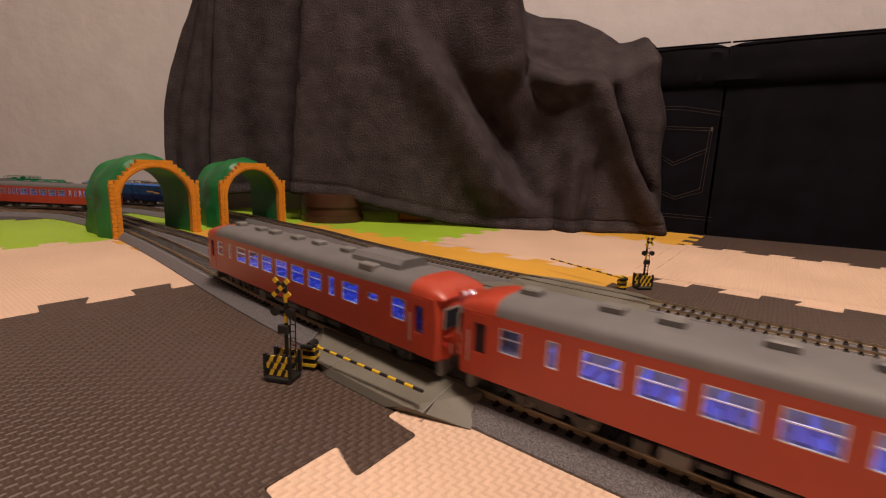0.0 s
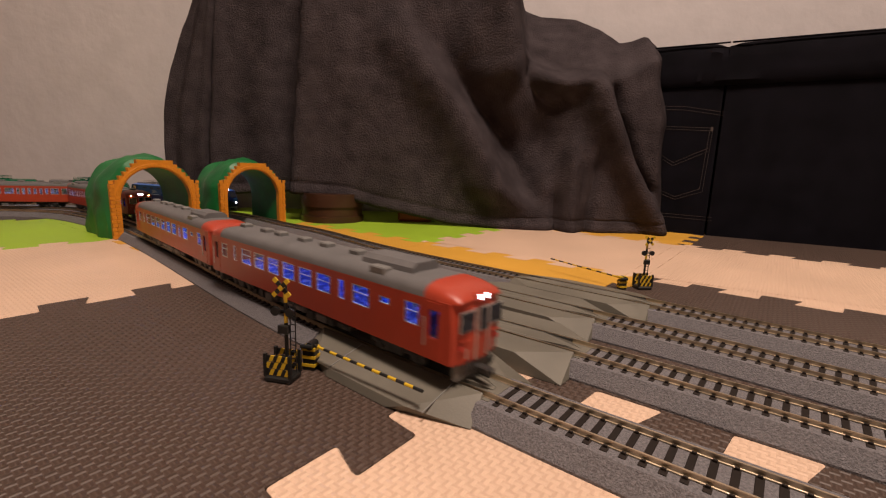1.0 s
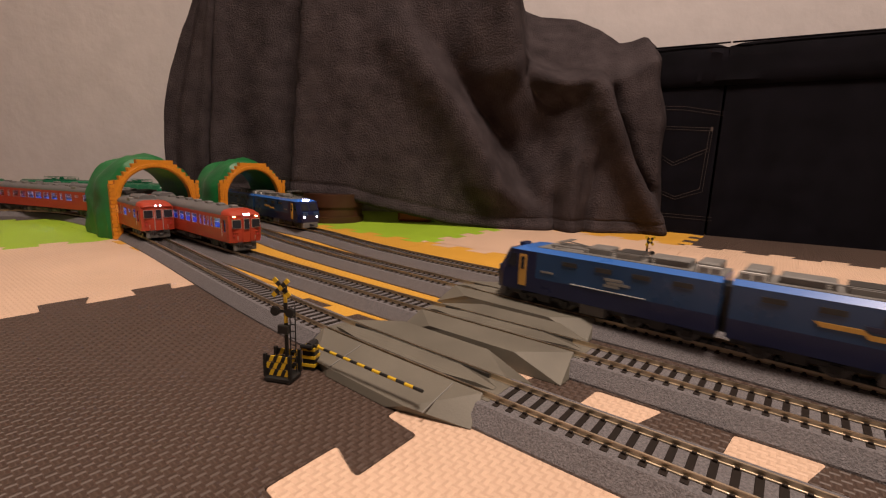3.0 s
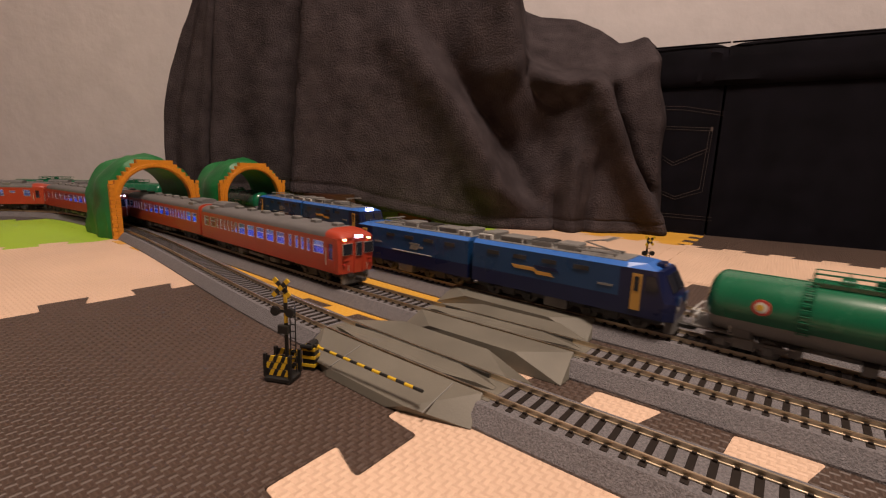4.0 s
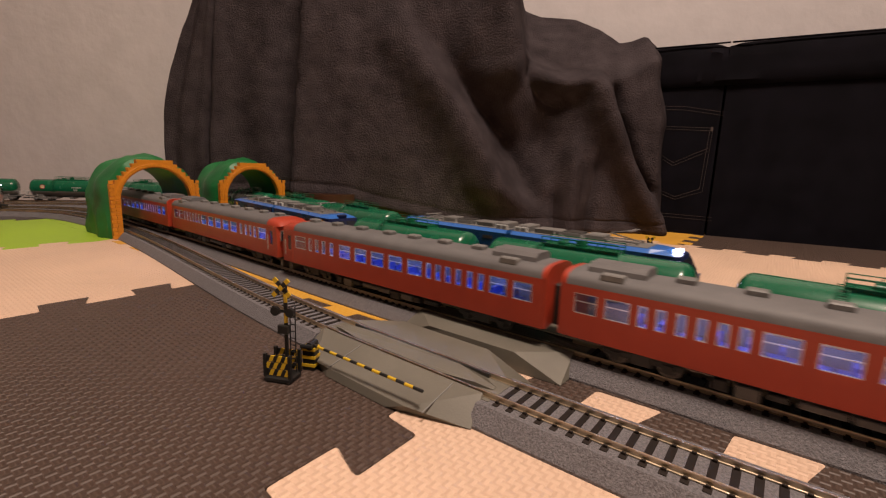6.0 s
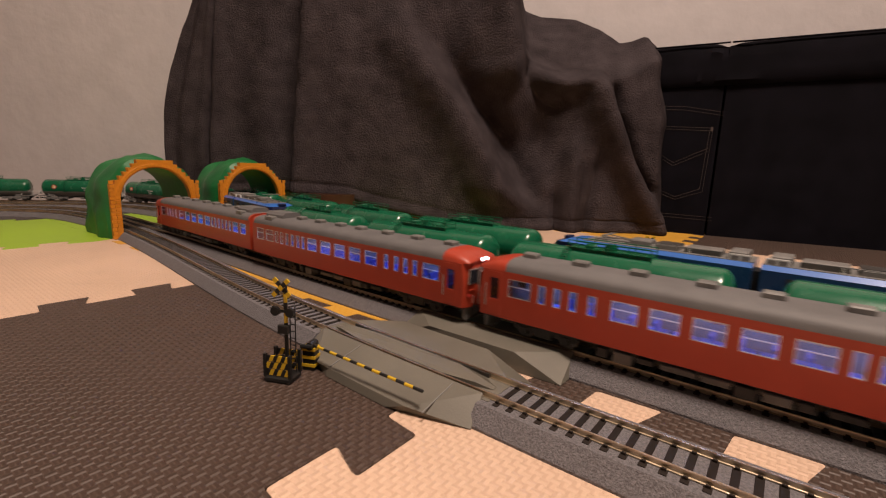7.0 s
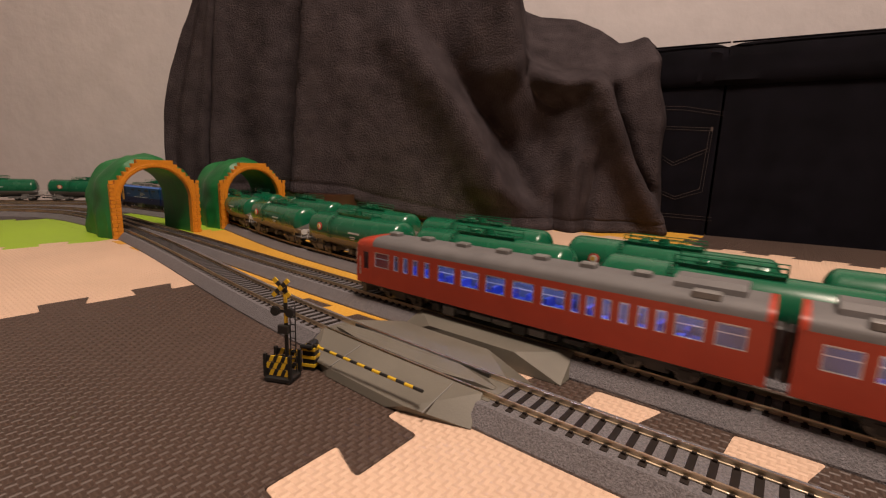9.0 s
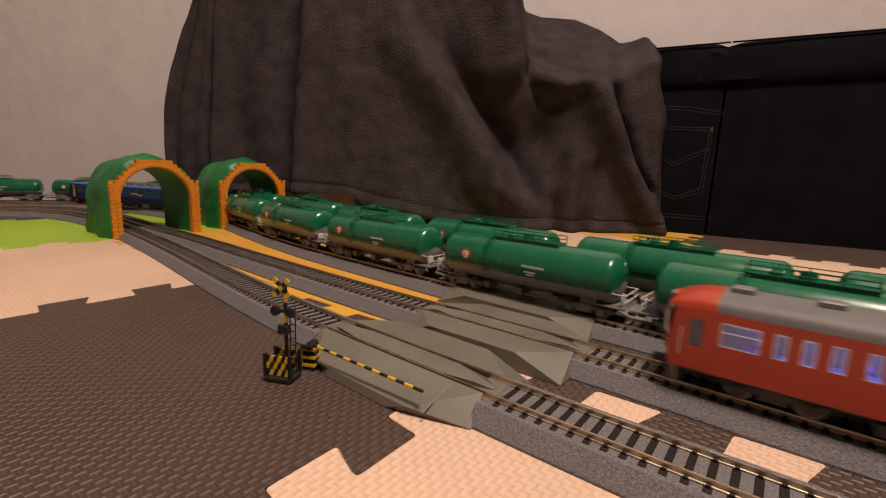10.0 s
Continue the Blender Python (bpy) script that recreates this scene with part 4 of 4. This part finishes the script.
def windows_a():
    w = [(0.045, 0.0055, 0.0222, 0.0352, 1), (0.1, 0.0095, LO, HI - 0.0004)]
    w += [(0.17, 0.0042, LO, HI)] + [(0.24 + 0.075 * k, 0.0142, LO, HI) for k in range(6)] + [(0.682, 0.0052, LO, HI), (0.748, 0.0142, LO, HI)]
    w += [(0.822, 0.0075, 0.0308, 0.0344), (0.897, 0.0095, LO, HI), (0.952, 0.0055, 0.0222, 0.0352, 1)]
    return w


def windows_b():
    w = [(0.045, 0.0058, 0.0222, 0.0352, 1), (0.11, 0.0148, LO, HI)]
    w += [(f, 0.0046, LO, HI) for f in (0.165, 0.2, 0.235, 0.275)] + [(0.338 + 0.0715 * k, 0.0135, LO, HI) for k in range(5)]
    w += [(f, 0.0046, LO, HI) for f in (0.673, 0.704, 0.736, 0.769, 0.803, 0.835)] + [(0.882, 0.0125, LO, HI), (0.945, 0.0122, LO, HI)]
    return w


def flipped(w):
    return [(1 - f, *r) for f, *r in w]


RED_LABEL = "vermilion model diesel railcar with grey roof and lit windows"
VENTS_A = (0.1, 0.23, 0.31, 0.43, 0.53, 0.65)
VENTS_B = (0.1, 0.22, 0.34, 0.46, 0.56, 0.67, 0.78)
CARS = []


def running(ob, key, offset, label, category, group):
    CARS.append((ob, key, offset))
    return tagged(ob, label, category, group)


# Train A: two cars, cab to cab, running away. Front of the train is at larger distance along the track.
PITCH = 0.2705
tail_car = railcar(flipped([(1 - f, *r) for f, *r in windows_a()]), "lit", "lit", VENTS_A, [(0.79, 0.04)])
running(tail_car, "A", 0.131, RED_LABEL + ", tail car", "railcar", "vermilion railcars")
lead_car = railcar(windows_a(), "unlit", "unlit", VENTS_A, [(0.79, 0.04)])
running(lead_car, "A", 0.131 + PITCH, RED_LABEL + ", leading car", "railcar", "vermilion railcars")

# Train B: two pairs of cars running towards the camera, so each one's rear end leads.
wb = flipped(windows_b())
b1 = railcar(wb, False, "lit", [1 - v for v in VENTS_B], [(0.1, 0.03)], warm=True)
b2 = railcar([(1 - f, *r) for f, *r in wb], "unlit", False, VENTS_B, [(0.9, 0.03)])
b3 = railcar(wb, False, "lit", [1 - v for v in VENTS_B], [(0.1, 0.03)])
b4 = railcar([(1 - f, *r) for f, *r in wb], "unlit", False, VENTS_B, [(0.9, 0.03)])
for k, ob in enumerate((b1, b2, b3, b4)):
    running(ob, "B", 0.131 + k * PITCH, RED_LABEL + (", headlamps on" if k == 0 else ""), "railcar", "vermilion railcars")


def loco(lit=()):
    """A two-section electric locomotive in blues, a slanted cab at each outer end."""
    thing = empty("electric_locomotive")
    W, zb, zm, ze, zt = 0.0365, 0.0105, 0.0218, 0.0412, 0.0442
    half = 0.154
    for end in (-1, 1):
        xin, xout = end * 0.0025, end * half

        b = bmesh.new()
        loft(b, [[(x, -W / 2, zb), (x, W / 2, zb), (x, W / 2, zm), (x, -W / 2, zm)] for x in (xin, xout - end * 0.006)] + [[(xout, -W / 2 * 0.8, zb), (xout, W / 2 * 0.8, zb), (xout + end * 0.0005, W / 2 * 0.82, zm), (xout + end * 0.0005, -W / 2 * 0.82, zm)]])
        lower = part("lower_body", b, NAVY, thing, "navy lower body")
        b = bmesh.new()
        c = xout - end * 0.034
        loft(b, [[(x, -W / 2, zm), (x, W / 2, zm), (x, W / 2, ze), (x, -W / 2, ze)] for x in (xin, c)])
        part("upper_body", b, AZURE, thing, "azure upper side")
        b = bmesh.new()
        loft(b, [[(x, -W / 2, zm), (x, W / 2, zm), (x, W / 2, ze), (x, -W / 2, ze)] for x in (c, c + end * 0.02)] +
             [[(xout - end * 0.006, -W / 2, zm), (xout - end * 0.006, W / 2, zm), (xout - end * 0.012, W / 2 * 0.98, ze), (xout - end * 0.012, -W / 2 * 0.98, ze)],
              [(xout + end * 0.0005, -W / 2 * 0.82, zm), (xout + end * 0.0005, W / 2 * 0.82, zm), (xout - end * 0.009, W / 2 * 0.8, ze), (xout - end * 0.009, -W / 2 * 0.8, ze)]])
        cab = part("cab", b, NAVY, thing, "navy raked cab")
        b = bmesh.new()
        loft(b, [[(x, -W / 2, ze), (x, W / 2, ze), (x, W / 2 - 0.0034, zt), (x, -W / 2 + 0.0034, zt)] for x in (xin, xout - end * 0.03)] +
             [[(xout - end * 0.012, -W / 2 * 0.96, ze), (xout - end * 0.012, W / 2 * 0.96, ze), (xout - end * 0.02, W / 2 - 0.007, zt), (xout - end * 0.02, -W / 2 + 0.007, zt)]])
        # The bevel's top light is put into its paler blue.
        part("roof", b, LITBLUE, thing, "blue bevelled roof edge, coloured as if lit from above")
        part("roof_deck", boxed(min(xin, xout - end * 0.032), max(xin, xout - end * 0.032), -W / 2 + 0.0036, W / 2 - 0.0036, zt - 0.0004, zt + 0.0004), EQUIP, thing, "grey roof deck")
        # Cab glass, doors, grilles and lettering bars.
        for sy in (-1, 1):
            y = sy * W / 2
            part("cab_side_window", prism(bmesh.new(), [(c + end * p, y, z) for p, z in ((0.0165, 0.0285), (0.0245, 0.0285), (0.0215, 0.0378), (0.0165, 0.0378))], [(c + end * p, y + sy * 0.0004, z) for p, z in ((0.0165, 0.0285), (0.0245, 0.0285), (0.0215, 0.0378), (0.0165, 0.0378))]), DARKG, cab, "dark cab side window")
            d = part("cab_door", boxed(min(c + end * 0.008, c + end * 0.014), max(c + end * 0.008, c + end * 0.014), min(y, y + sy * 0.0006), max(y, y + sy * 0.0006), 0.0145, 0.0382), GOLD, thing, "ochre cab door")
            part("door_window", boxed(min(c + end * 0.0095, c + end * 0.0125), max(c + end * 0.0095, c + end * 0.0125), min(y, y + sy * 0.0008), max(y, y + sy * 0.0008), 0.027, 0.0365), DARKG, d)
            for k in range(4):
                gx = end * (0.022 + k * 0.024)
                part("side_grille", boxed(gx - 0.0055, gx + 0.0055, min(y, y + sy * 0.0005), max(y, y + sy * 0.0005), 0.0345, 0.0375), UNDER, thing)
            part("lettering_bar", boxed(min(c - end * 0.004, c - end * 0.014), max(c - end * 0.004, c - end * 0.014), min(y, y + sy * 0.0004), max(y, y + sy * 0.0004), 0.0268, 0.0282), TANKGREY, thing)
            lx = end * 0.062
            if end * sy > 0:
                for k, (dx, z, w) in enumerate(((0.001, 0.0308, 0.012), (-0.002, 0.0285, 0.015), (0.002, 0.0265, 0.01))):
                    part("emblem_bar", boxed(lx + dx - w / 2, lx + dx + w / 2, min(y, y + sy * 0.0004), max(y, y + sy * 0.0004), z - 0.0009, z + 0.0009), TANKGREY, thing)
                part("emblem_line", boxed(lx - 0.02, lx + 0.03, min(y, y + sy * 0.0004), max(y, y + sy * 0.0004), 0.0225, 0.0229), WHITE, thing)
            else:
                for k, (dx, z, w, mm) in enumerate(((0.012, 0.0285, 0.022, GOLD), (-0.006, 0.0305, 0.02, NAVY), (-0.004, 0.0265, 0.016, GOLD))):
                    part("emblem_bar", prism(bmesh.new(), [(lx + dx + a * w / 2, y, z + h * 0.0013) for a, h in ((-1, -1), (0.7, -1), (1, 1), (-0.7, 1))], [(lx + dx + a * w / 2, y + sy * 0.0004, z + h * 0.0013) for a, h in ((-1, -1), (0.7, -1), (1, 1), (-0.7, 1))]), mm, thing)
        # Front windscreen, lamps and skirt.
        for sy in (-1, 1):
            pts = []
            for yy, z in ((0.0012, 0.0285), (0.0135, 0.0285), (0.0128, 0.0385), (0.0012, 0.0385)):
                f = (z - zm) / (ze - zm)
                pts.append((xout + end * (0.0008 - 0.0095 * f), sy * yy, z))
            part("windscreen", prism(bmesh.new(), pts, [(x + end * 0.0006, y, z) for x, y, z in pts]), DARKG, cab, "dark raked windscreen")
            b = bmesh.new()
            tube(b, (xout - end * 0.001, sy * 0.0105, 0.0185), (xout + end * 0.0011, sy * 0.0105, 0.0185), 0.0013, 10)
            part("headlamp", b, LOCOLAMP if end in lit else BRIGHT, lower)
            part("nose_panel", boxed(min(xout, xout + end * 0.0012), max(xout, xout + end * 0.0012), sy * 0.009 - 0.0045, sy * 0.009 + 0.0045, 0.0205, 0.0265, bevel=0.0004), AZURE, cab, "azure nose panel")
        part("front_skirt", boxed(min(xout - end * 0.006, xout), max(xout - end * 0.006, xout), -0.013, 0.013, 0.0015, zb, bevel=0.001), UGREY, thing, "grey front skirt")
        part("coupler", boxed(min(xout, xout + end * 0.009), max(xout, xout + end * 0.009), -0.002, 0.002, 0.0048, 0.008, bevel=0.0006), UNDER, thing)
        part("route_lamp", boxed(min(xout - end * 0.016, xout - end * 0.011), max(xout - end * 0.016, xout - end * 0.011), -0.005, 0.005, ze + 0.0005, ze + 0.0036, bevel=0.0005), SIGNGLOW if end in lit else NAVY, thing)
        # Roof equipment and the pantograph.
        for x0, x1, w, h in ((0.006, 0.018, 0.022, 0.006), (0.022, 0.046, 0.018, 0.0045), (0.05, 0.066, 0.02, 0.0042), (0.07, 0.086, 0.016, 0.0052)):
            part("roof_equipment", boxed(min(end * x0, end * x1), max(end * x0, end * x1), -w / 2, w / 2, zt - 0.0008, zt + h, bevel=0.0008), EQUIP, thing)
        for k in range(5):
            b = bmesh.new()
            ix, iy = end * (0.03 + k * 0.0125), (0.0095 if k % 2 else -0.0095)
            for q in range(3):
                tube(b, (ix, iy, zt + 0.0002 + q * 0.0012), (ix, iy, zt + 0.0009 + q * 0.0012), 0.0011 - 0.0001 * q, 10)
            part("insulator", b, BRIGHT, thing, "pale ribbed insulator")
        b = bmesh.new()
        tube(b, (end * 0.022, 0.0095, zt + 0.004), (end * 0.09, 0.0095, zt + 0.004), 0.0004, 6)
        part("roof_conduit", b, EQUIP, thing)
        part("cooling_grille", boxed(min(end * 0.05, end * 0.066), max(end * 0.05, end * 0.066), -0.0085, 0.0085, zt + 0.0042, zt + 0.0046), UNDER, thing)
        hood = part("resistor_hood", boxed(min(end * 0.004, end * 0.017), max(end * 0.004, end * 0.017), 0.0108, 0.0135, zt - 0.003, zt + 0.0042), BRIGHT, thing, "pale latticed roof hood")
        for k in range(2):
            part("louvre", boxed(min(end * (0.005 + k * 0.006), end * (0.0095 + k * 0.006)), max(end * (0.005 + k * 0.006), end * (0.0095 + k * 0.006)), 0.0134, 0.0138, zt - 0.0018, zt + 0.0034), EQUIP, hood)
        b = bmesh.new()
        px0 = end * 0.1
        for sy in (-1, 1):
            tube(b, (px0 - 0.014, sy * 0.008, zt + 0.0022), (px0 + 0.014, sy * 0.008, zt + 0.0022), 0.0006, 6)
            for q in (-0.012, 0.012):
                tube(b, (px0 + q, sy * 0.008, zt - 0.0005), (px0 + q, sy * 0.008, zt + 0.0024), 0.0009, 8)
        h = 0.011 if end < 0 else 0.0055
        tube(b, (px0 + end * 0.012, 0, zt + 0.0025), (px0 - end * 0.012, 0, zt + h * 0.65), 0.0006, 6)
        tube(b, (px0 - end * 0.012, 0, zt + h * 0.65), (px0 + end * 0.006, 0, zt + h), 0.0005, 6)
        for q in (-0.0012, 0.0012):
            tube(b, (px0 + end * 0.006 + q, -0.012, zt + h), (px0 + end * 0.006 + q, 0.012, zt + h), 0.0005, 6)
        part("pantograph", b, EQUIP, thing, "folded metal pantograph")
        part("underframe", boxed(min(end * 0.004, end * 0.146), max(end * 0.004, end * 0.146), -0.012, 0.012, 0.006, zb + 0.0001), UNDER, thing)
        part("equipment_box", boxed(min(end * 0.067, end * 0.085), max(end * 0.067, end * 0.085), -0.0165, 0.0165, 0.003, zb, bevel=0.0006), UGREY, thing)
        for bx in (0.035, 0.115):
            bogie(thing, end * bx, wheels=(-0.0165, 0.0165), radius=0.0068)
    part("gangway", boxed(-0.003, 0.003, -0.009, 0.009, zb, 0.038), BLACK, thing, "black gangway between the sections")
    return thing


def tanker():
    """A bogie tank wagon: green above, grey below, with a walkway and rails on top."""
    thing = empty("tank_wagon")
    R0, zc, half = 0.0181, 0.0278, 0.0755
    n = 40

    def ring(x, r, lo, hi):
        return [(x, r * math.sin(a), zc + r * math.cos(a)) for a in np.linspace(lo, hi, n)]

    prof = [(-half + 0.0085 * (1 - math.cos(a)), math.sin(a) ** 0.8) for a in np.linspace(0.25, math.pi / 2, 9)]
    prof = prof + [(-x, r) for x, r in prof[::-1]]
    cut = radians(112)
    for name, lo, hi, mm, lab in (("tank_top", -cut, cut, TANK, "glossy green tank"), ("tank_underside", cut, 2 * math.pi - cut, TANKGREY, "grey tank underside")):
        b = bmesh.new()
        loft(b, [ring(x, R0 * r, lo, hi) for x, r in prof], caps=False, closed=False)
        for x, r in (prof[0], prof[-1]):
            v = b.verts.new((x, 0, zc))
            vs = [b.verts.new(p) for p in ring(x, R0 * r, lo, hi)]
            for p, q in zip(vs, vs[1:]):
                b.faces.new((v, p, q))
        part(name, b, mm, thing, lab, smooth=True)
    # Walkway, dome and hand rails.
    b = bmesh.new()
    box(b, -0.028, 0.028, -0.0065, 0.0065, zc + R0 - 0.001, zc + R0 + 0.0012)
    part("walkway", b, TANK, thing)
    b = bmesh.new()
    tube(b, (0, 0, zc + R0 - 0.001), (0, 0, zc + R0 + 0.0042), 0.0042, 18)
    tube(b, (0, 0, zc + R0 + 0.0042), (0, 0, zc + R0 + 0.0052), 0.0032, 18)
    part("manhole_dome", b, TANK, thing)
    part("valve_box", boxed(0.011, 0.017, -0.004, 0.004, zc + R0, zc + R0 + 0.0038, bevel=0.0005), TANK, thing)
    for sy in (-1, 1):
        b = bmesh.new()
        for h in (0.0034, 0.0062):
            tube(b, (-0.028, sy * 0.0075, zc + R0 + h), (0.028, sy * 0.0075, zc + R0 + h), 0.00035, 5)
        for k in range(5):
            tube(b, (-0.028 + k * 0.014, sy * 0.0075, zc + R0 - 0.002), (-0.028 + k * 0.014, sy * 0.0075, zc + R0 + 0.0062), 0.00035, 5)
        part("hand_rail", b, TANK, thing)
        b = bmesh.new()
        for lx in (0.026, 0.0305):
            pts = [(lx, sy * (R0 + 0.0012) * math.sin(a), zc + (R0 + 0.0012) * math.cos(a)) for a in np.linspace(0.35, 2.0, 9)]
            for p, q in zip(pts, pts[1:]):
                tube(b, p, q, 0.0004, 5)
        for a in np.linspace(0.4, 1.95, 10):
            tube(b, (0.026, sy * (R0 + 0.0012) * math.sin(a), zc + (R0 + 0.0012) * math.cos(a)), (0.0305, sy * (R0 + 0.0012) * math.sin(a), zc + (R0 + 0.0012) * math.cos(a)), 0.00035, 5)
        part("ladder", b, TANK, thing, "green side ladder")
        for ex in (0.047,):
            b = bmesh.new()
            for rr, idx in ((0.0045, 0),):
                tube(b, (ex, sy * (R0 * 0.985), zc + 0.003), (ex, sy * (R0 + 0.0006), zc + 0.003), rr, 24)
            ring_ob = part("emblem", b, RINGRED, thing, "red ring emblem")
            b = bmesh.new()
            tube(b, (ex, sy * R0, zc + 0.003), (ex, sy * (R0 + 0.0009), zc + 0.003), 0.0031, 20)
            part("emblem_disc", b, WHITE, ring_ob)
            b = bmesh.new()
            tube(b, (ex + 0.0006, sy * R0, zc + 0.003), (ex + 0.0006, sy * (R0 + 0.0012), zc + 0.003), 0.0018, 12)
            part("emblem_core", b, RINGYEL, ring_ob)
        for k in range(8):
            part("lettering_bar", boxed(-0.012 + k * 0.0023 - 0.011, -0.012 + k * 0.0023 - 0.0093, min(sy * R0 * 0.97, sy * (R0 + 0.0003)), max(sy * R0 * 0.97, sy * (R0 + 0.0003)), zc + 0.0007, zc + 0.0024), BRIGHT, thing)
        for k, w in enumerate((0.009, 0.006)):
            part("lettering_bar", boxed(-0.012 - w / 2, -0.012 + w / 2, min(sy * R0 * 0.9, sy * (R0 + 0.0002)), max(sy * R0 * 0.9, sy * (R0 + 0.0002)), zc - 0.003 - k * 0.002, zc - 0.0022 - k * 0.002), BRIGHT, thing)
    # End platforms, frame and saddles.
    for end in (-1, 1):
        part("end_platform", boxed(min(end * 0.0592, end * 0.0812), max(end * 0.0592, end * 0.0812), -0.014, 0.014, 0.0102, 0.0118, bevel=0.0004), UGREY, thing)
        part("saddle", boxed(min(end * 0.05, end * 0.0612), max(end * 0.05, end * 0.0612), -0.0125, 0.0125, 0.0088, 0.0165, bevel=0.0008), UGREY, thing)
        b = bmesh.new()
        for sy in (-1, 1):
            for x in (0.0797, 0.0607):
                tube(b, (end * x, sy * 0.0135, 0.0115), (end * x, sy * 0.0135, 0.0205), 0.0004, 6)
            tube(b, (end * 0.0797, sy * 0.0135, 0.0205), (end * 0.0607, sy * 0.0135, 0.0205), 0.0004, 6)
        tube(b, (end * 0.0807, -0.0135, 0.0205), (end * 0.0807, 0.0135, 0.0205), 0.0004, 6)
        tube(b, (end * 0.0807, -0.0135, 0.0158), (end * 0.0807, 0.0135, 0.0158), 0.0004, 6)
        part("end_rail", b, BRIGHT, thing)
        b = bmesh.new()
        tube(b, (end * 0.0777, 0.009, 0.0175), (end * 0.0784, 0.009, 0.0175), 0.0036, 16)
        part("brake_wheel", b, BRIGHT, thing)
        part("coupler", boxed(min(end * 0.08, end * 0.0852), max(end * 0.08, end * 0.0852), -0.0018, 0.0018, 0.0048, 0.0076, bevel=0.0005), UNDER, thing)
        bogie(thing, end * 0.0532, wheels=(-0.0115, 0.0115), radius=0.0054).data.materials[0] = UGREY
    part("centre_frame", boxed(-0.048, 0.048, -0.0028, 0.0028, 0.0072, 0.0095), UGREY, thing)
    b = bmesh.new()
    for k in (-0.03, 0.0, 0.03):
        box(b, k - 0.003, k + 0.003, -0.011, 0.011, 0.0045, 0.0095)
    part("brake_gear", b, UGREY, thing)
    return thing


LOCO_LABEL = "blue two-section model electric locomotive with ochre doors"
TANK_LABEL = "green and grey model tank wagon with a railed walkway"
HALF_LOCO, TANK_PITCH = 0.159, 0.171
engine = loco()
running(engine, "C", -HALF_LOCO, LOCO_LABEL + ", hauling wagons", "locomotive", "blue locomotives")
running(loco((-1,)), "D", HALF_LOCO, LOCO_LABEL + ", headlamps on", "locomotive", "blue locomotives")
wagon = tanker()
for k in range(11):
    running(wagon if k == 0 else copy_thing(wagon, Matrix()), "C", -(2 * HALF_LOCO + 0.085 + k * TANK_PITCH), TANK_LABEL, "tank wagon", "green tank wagons")
for k in range(14):
    running(copy_thing(wagon, Matrix()), "D", 2 * HALF_LOCO + 0.085 + k * TANK_PITCH, TANK_LABEL, "tank wagon", "green tank wagons")

# Distance of each train's reference end along its track, by time. A: tail end; B, D: leading end; C: leading end.
TIMETABLE = {
    "A": ((0.0, 0.951), (0.3, 1.028), (0.6, 1.1), (1.0, 1.207), (1.4, 1.338), (2.0, 1.518), (2.5, 1.633), (4.5, 1.99), (5.0, 2.085), (5.5, 2.175), (10.0, 2.85)),
    "B": ((0.0, 2.1), (0.6, 2.005), (2.5, 1.68), (3.8, 1.445), (4.5, 1.28), (5.0, 1.14), (5.5, 1.055), (6.8, 0.778), (7.5, 0.618), (8.0, 0.525), (9.0, 0.303), (9.5, 0.2), (10.0, 0.082)),
    "C": ((0.0, 0.84), (1.8, 1.114), (2.0, 1.143), (2.5, 1.217), (2.7, 1.258), (3.8, 1.467), (4.3, 1.538), (4.5, 1.575), (5.0, 1.672), (5.5, 1.748), (6.8, 1.946), (7.5, 2.045), (10.0, 2.38)),
    "D": ((0.0, 2.14), (1.0, 2.02), (1.5, 1.95), (2.0, 1.885), (2.5, 1.81), (3.8, 1.603), (4.5, 1.484), (5.0, 1.388), (5.5, 1.293), (6.8, 1.047), (7.5, 0.905), (8.0, 0.832), (10.0, 0.475)),
}


def along(key, t):
    """A gentle curve through the timetable."""
    ts, ss = [np.array(c, float) for c in zip(*TIMETABLE[key])]
    q = np.linspace(t - 0.35, t + 0.35, 21)
    lo, hi = (ss[1] - ss[0]) / (ts[1] - ts[0]), (ss[-1] - ss[-2]) / (ts[-1] - ts[-2])
    v = np.interp(q, ts, ss) + np.minimum(q - ts[0], 0) * lo + np.maximum(q - ts[-1], 0) * hi
    return float(v.mean())


def stand_on(key, s, half):
    """The pose of a vehicle on its track, carried by its two bogies."""
    path = TRACK[key]
    a, b = path.at(s + half), path.at(s - half)
    d = (a - b).normalized()
    c = (a + b) / 2
    return Matrix(((d.x, -d.y, 0, c.x), (d.y, d.x, 0, c.y), (0, 0, 1, RAIL_TOP), (0, 0, 0, 1)))


def motions():
    for ob, key, offset in CARS:
        half = 0.0875 if "railcar" in ob.name else 0.08 if "loco" in ob.name else 0.0532
        walk(ob, [(k * 0.2, stand_on(key, along(key, k * 0.2) + offset, half)) for k in range(51)])
        # The bogies swing with the track under them.
        for part_ob in ob.children:
            if part_ob.name.startswith("bogie"):
                x, rows = part_ob.location.x, []
                for k in range(21):
                    s = along(key, k * 0.5) + offset
                    body, way = stand_on(key, s, half), TRACK[key].way(s + x)
                    turn = math.atan2(way.y, way.x) - math.atan2(body[1][0], body[0][0])
                    rows.append((k * 0.5, pose(x, 0, 0, 0, 0, math.degrees((turn + math.pi) % (2 * math.pi) - math.pi))))
                walk(part_ob, rows)


motions()
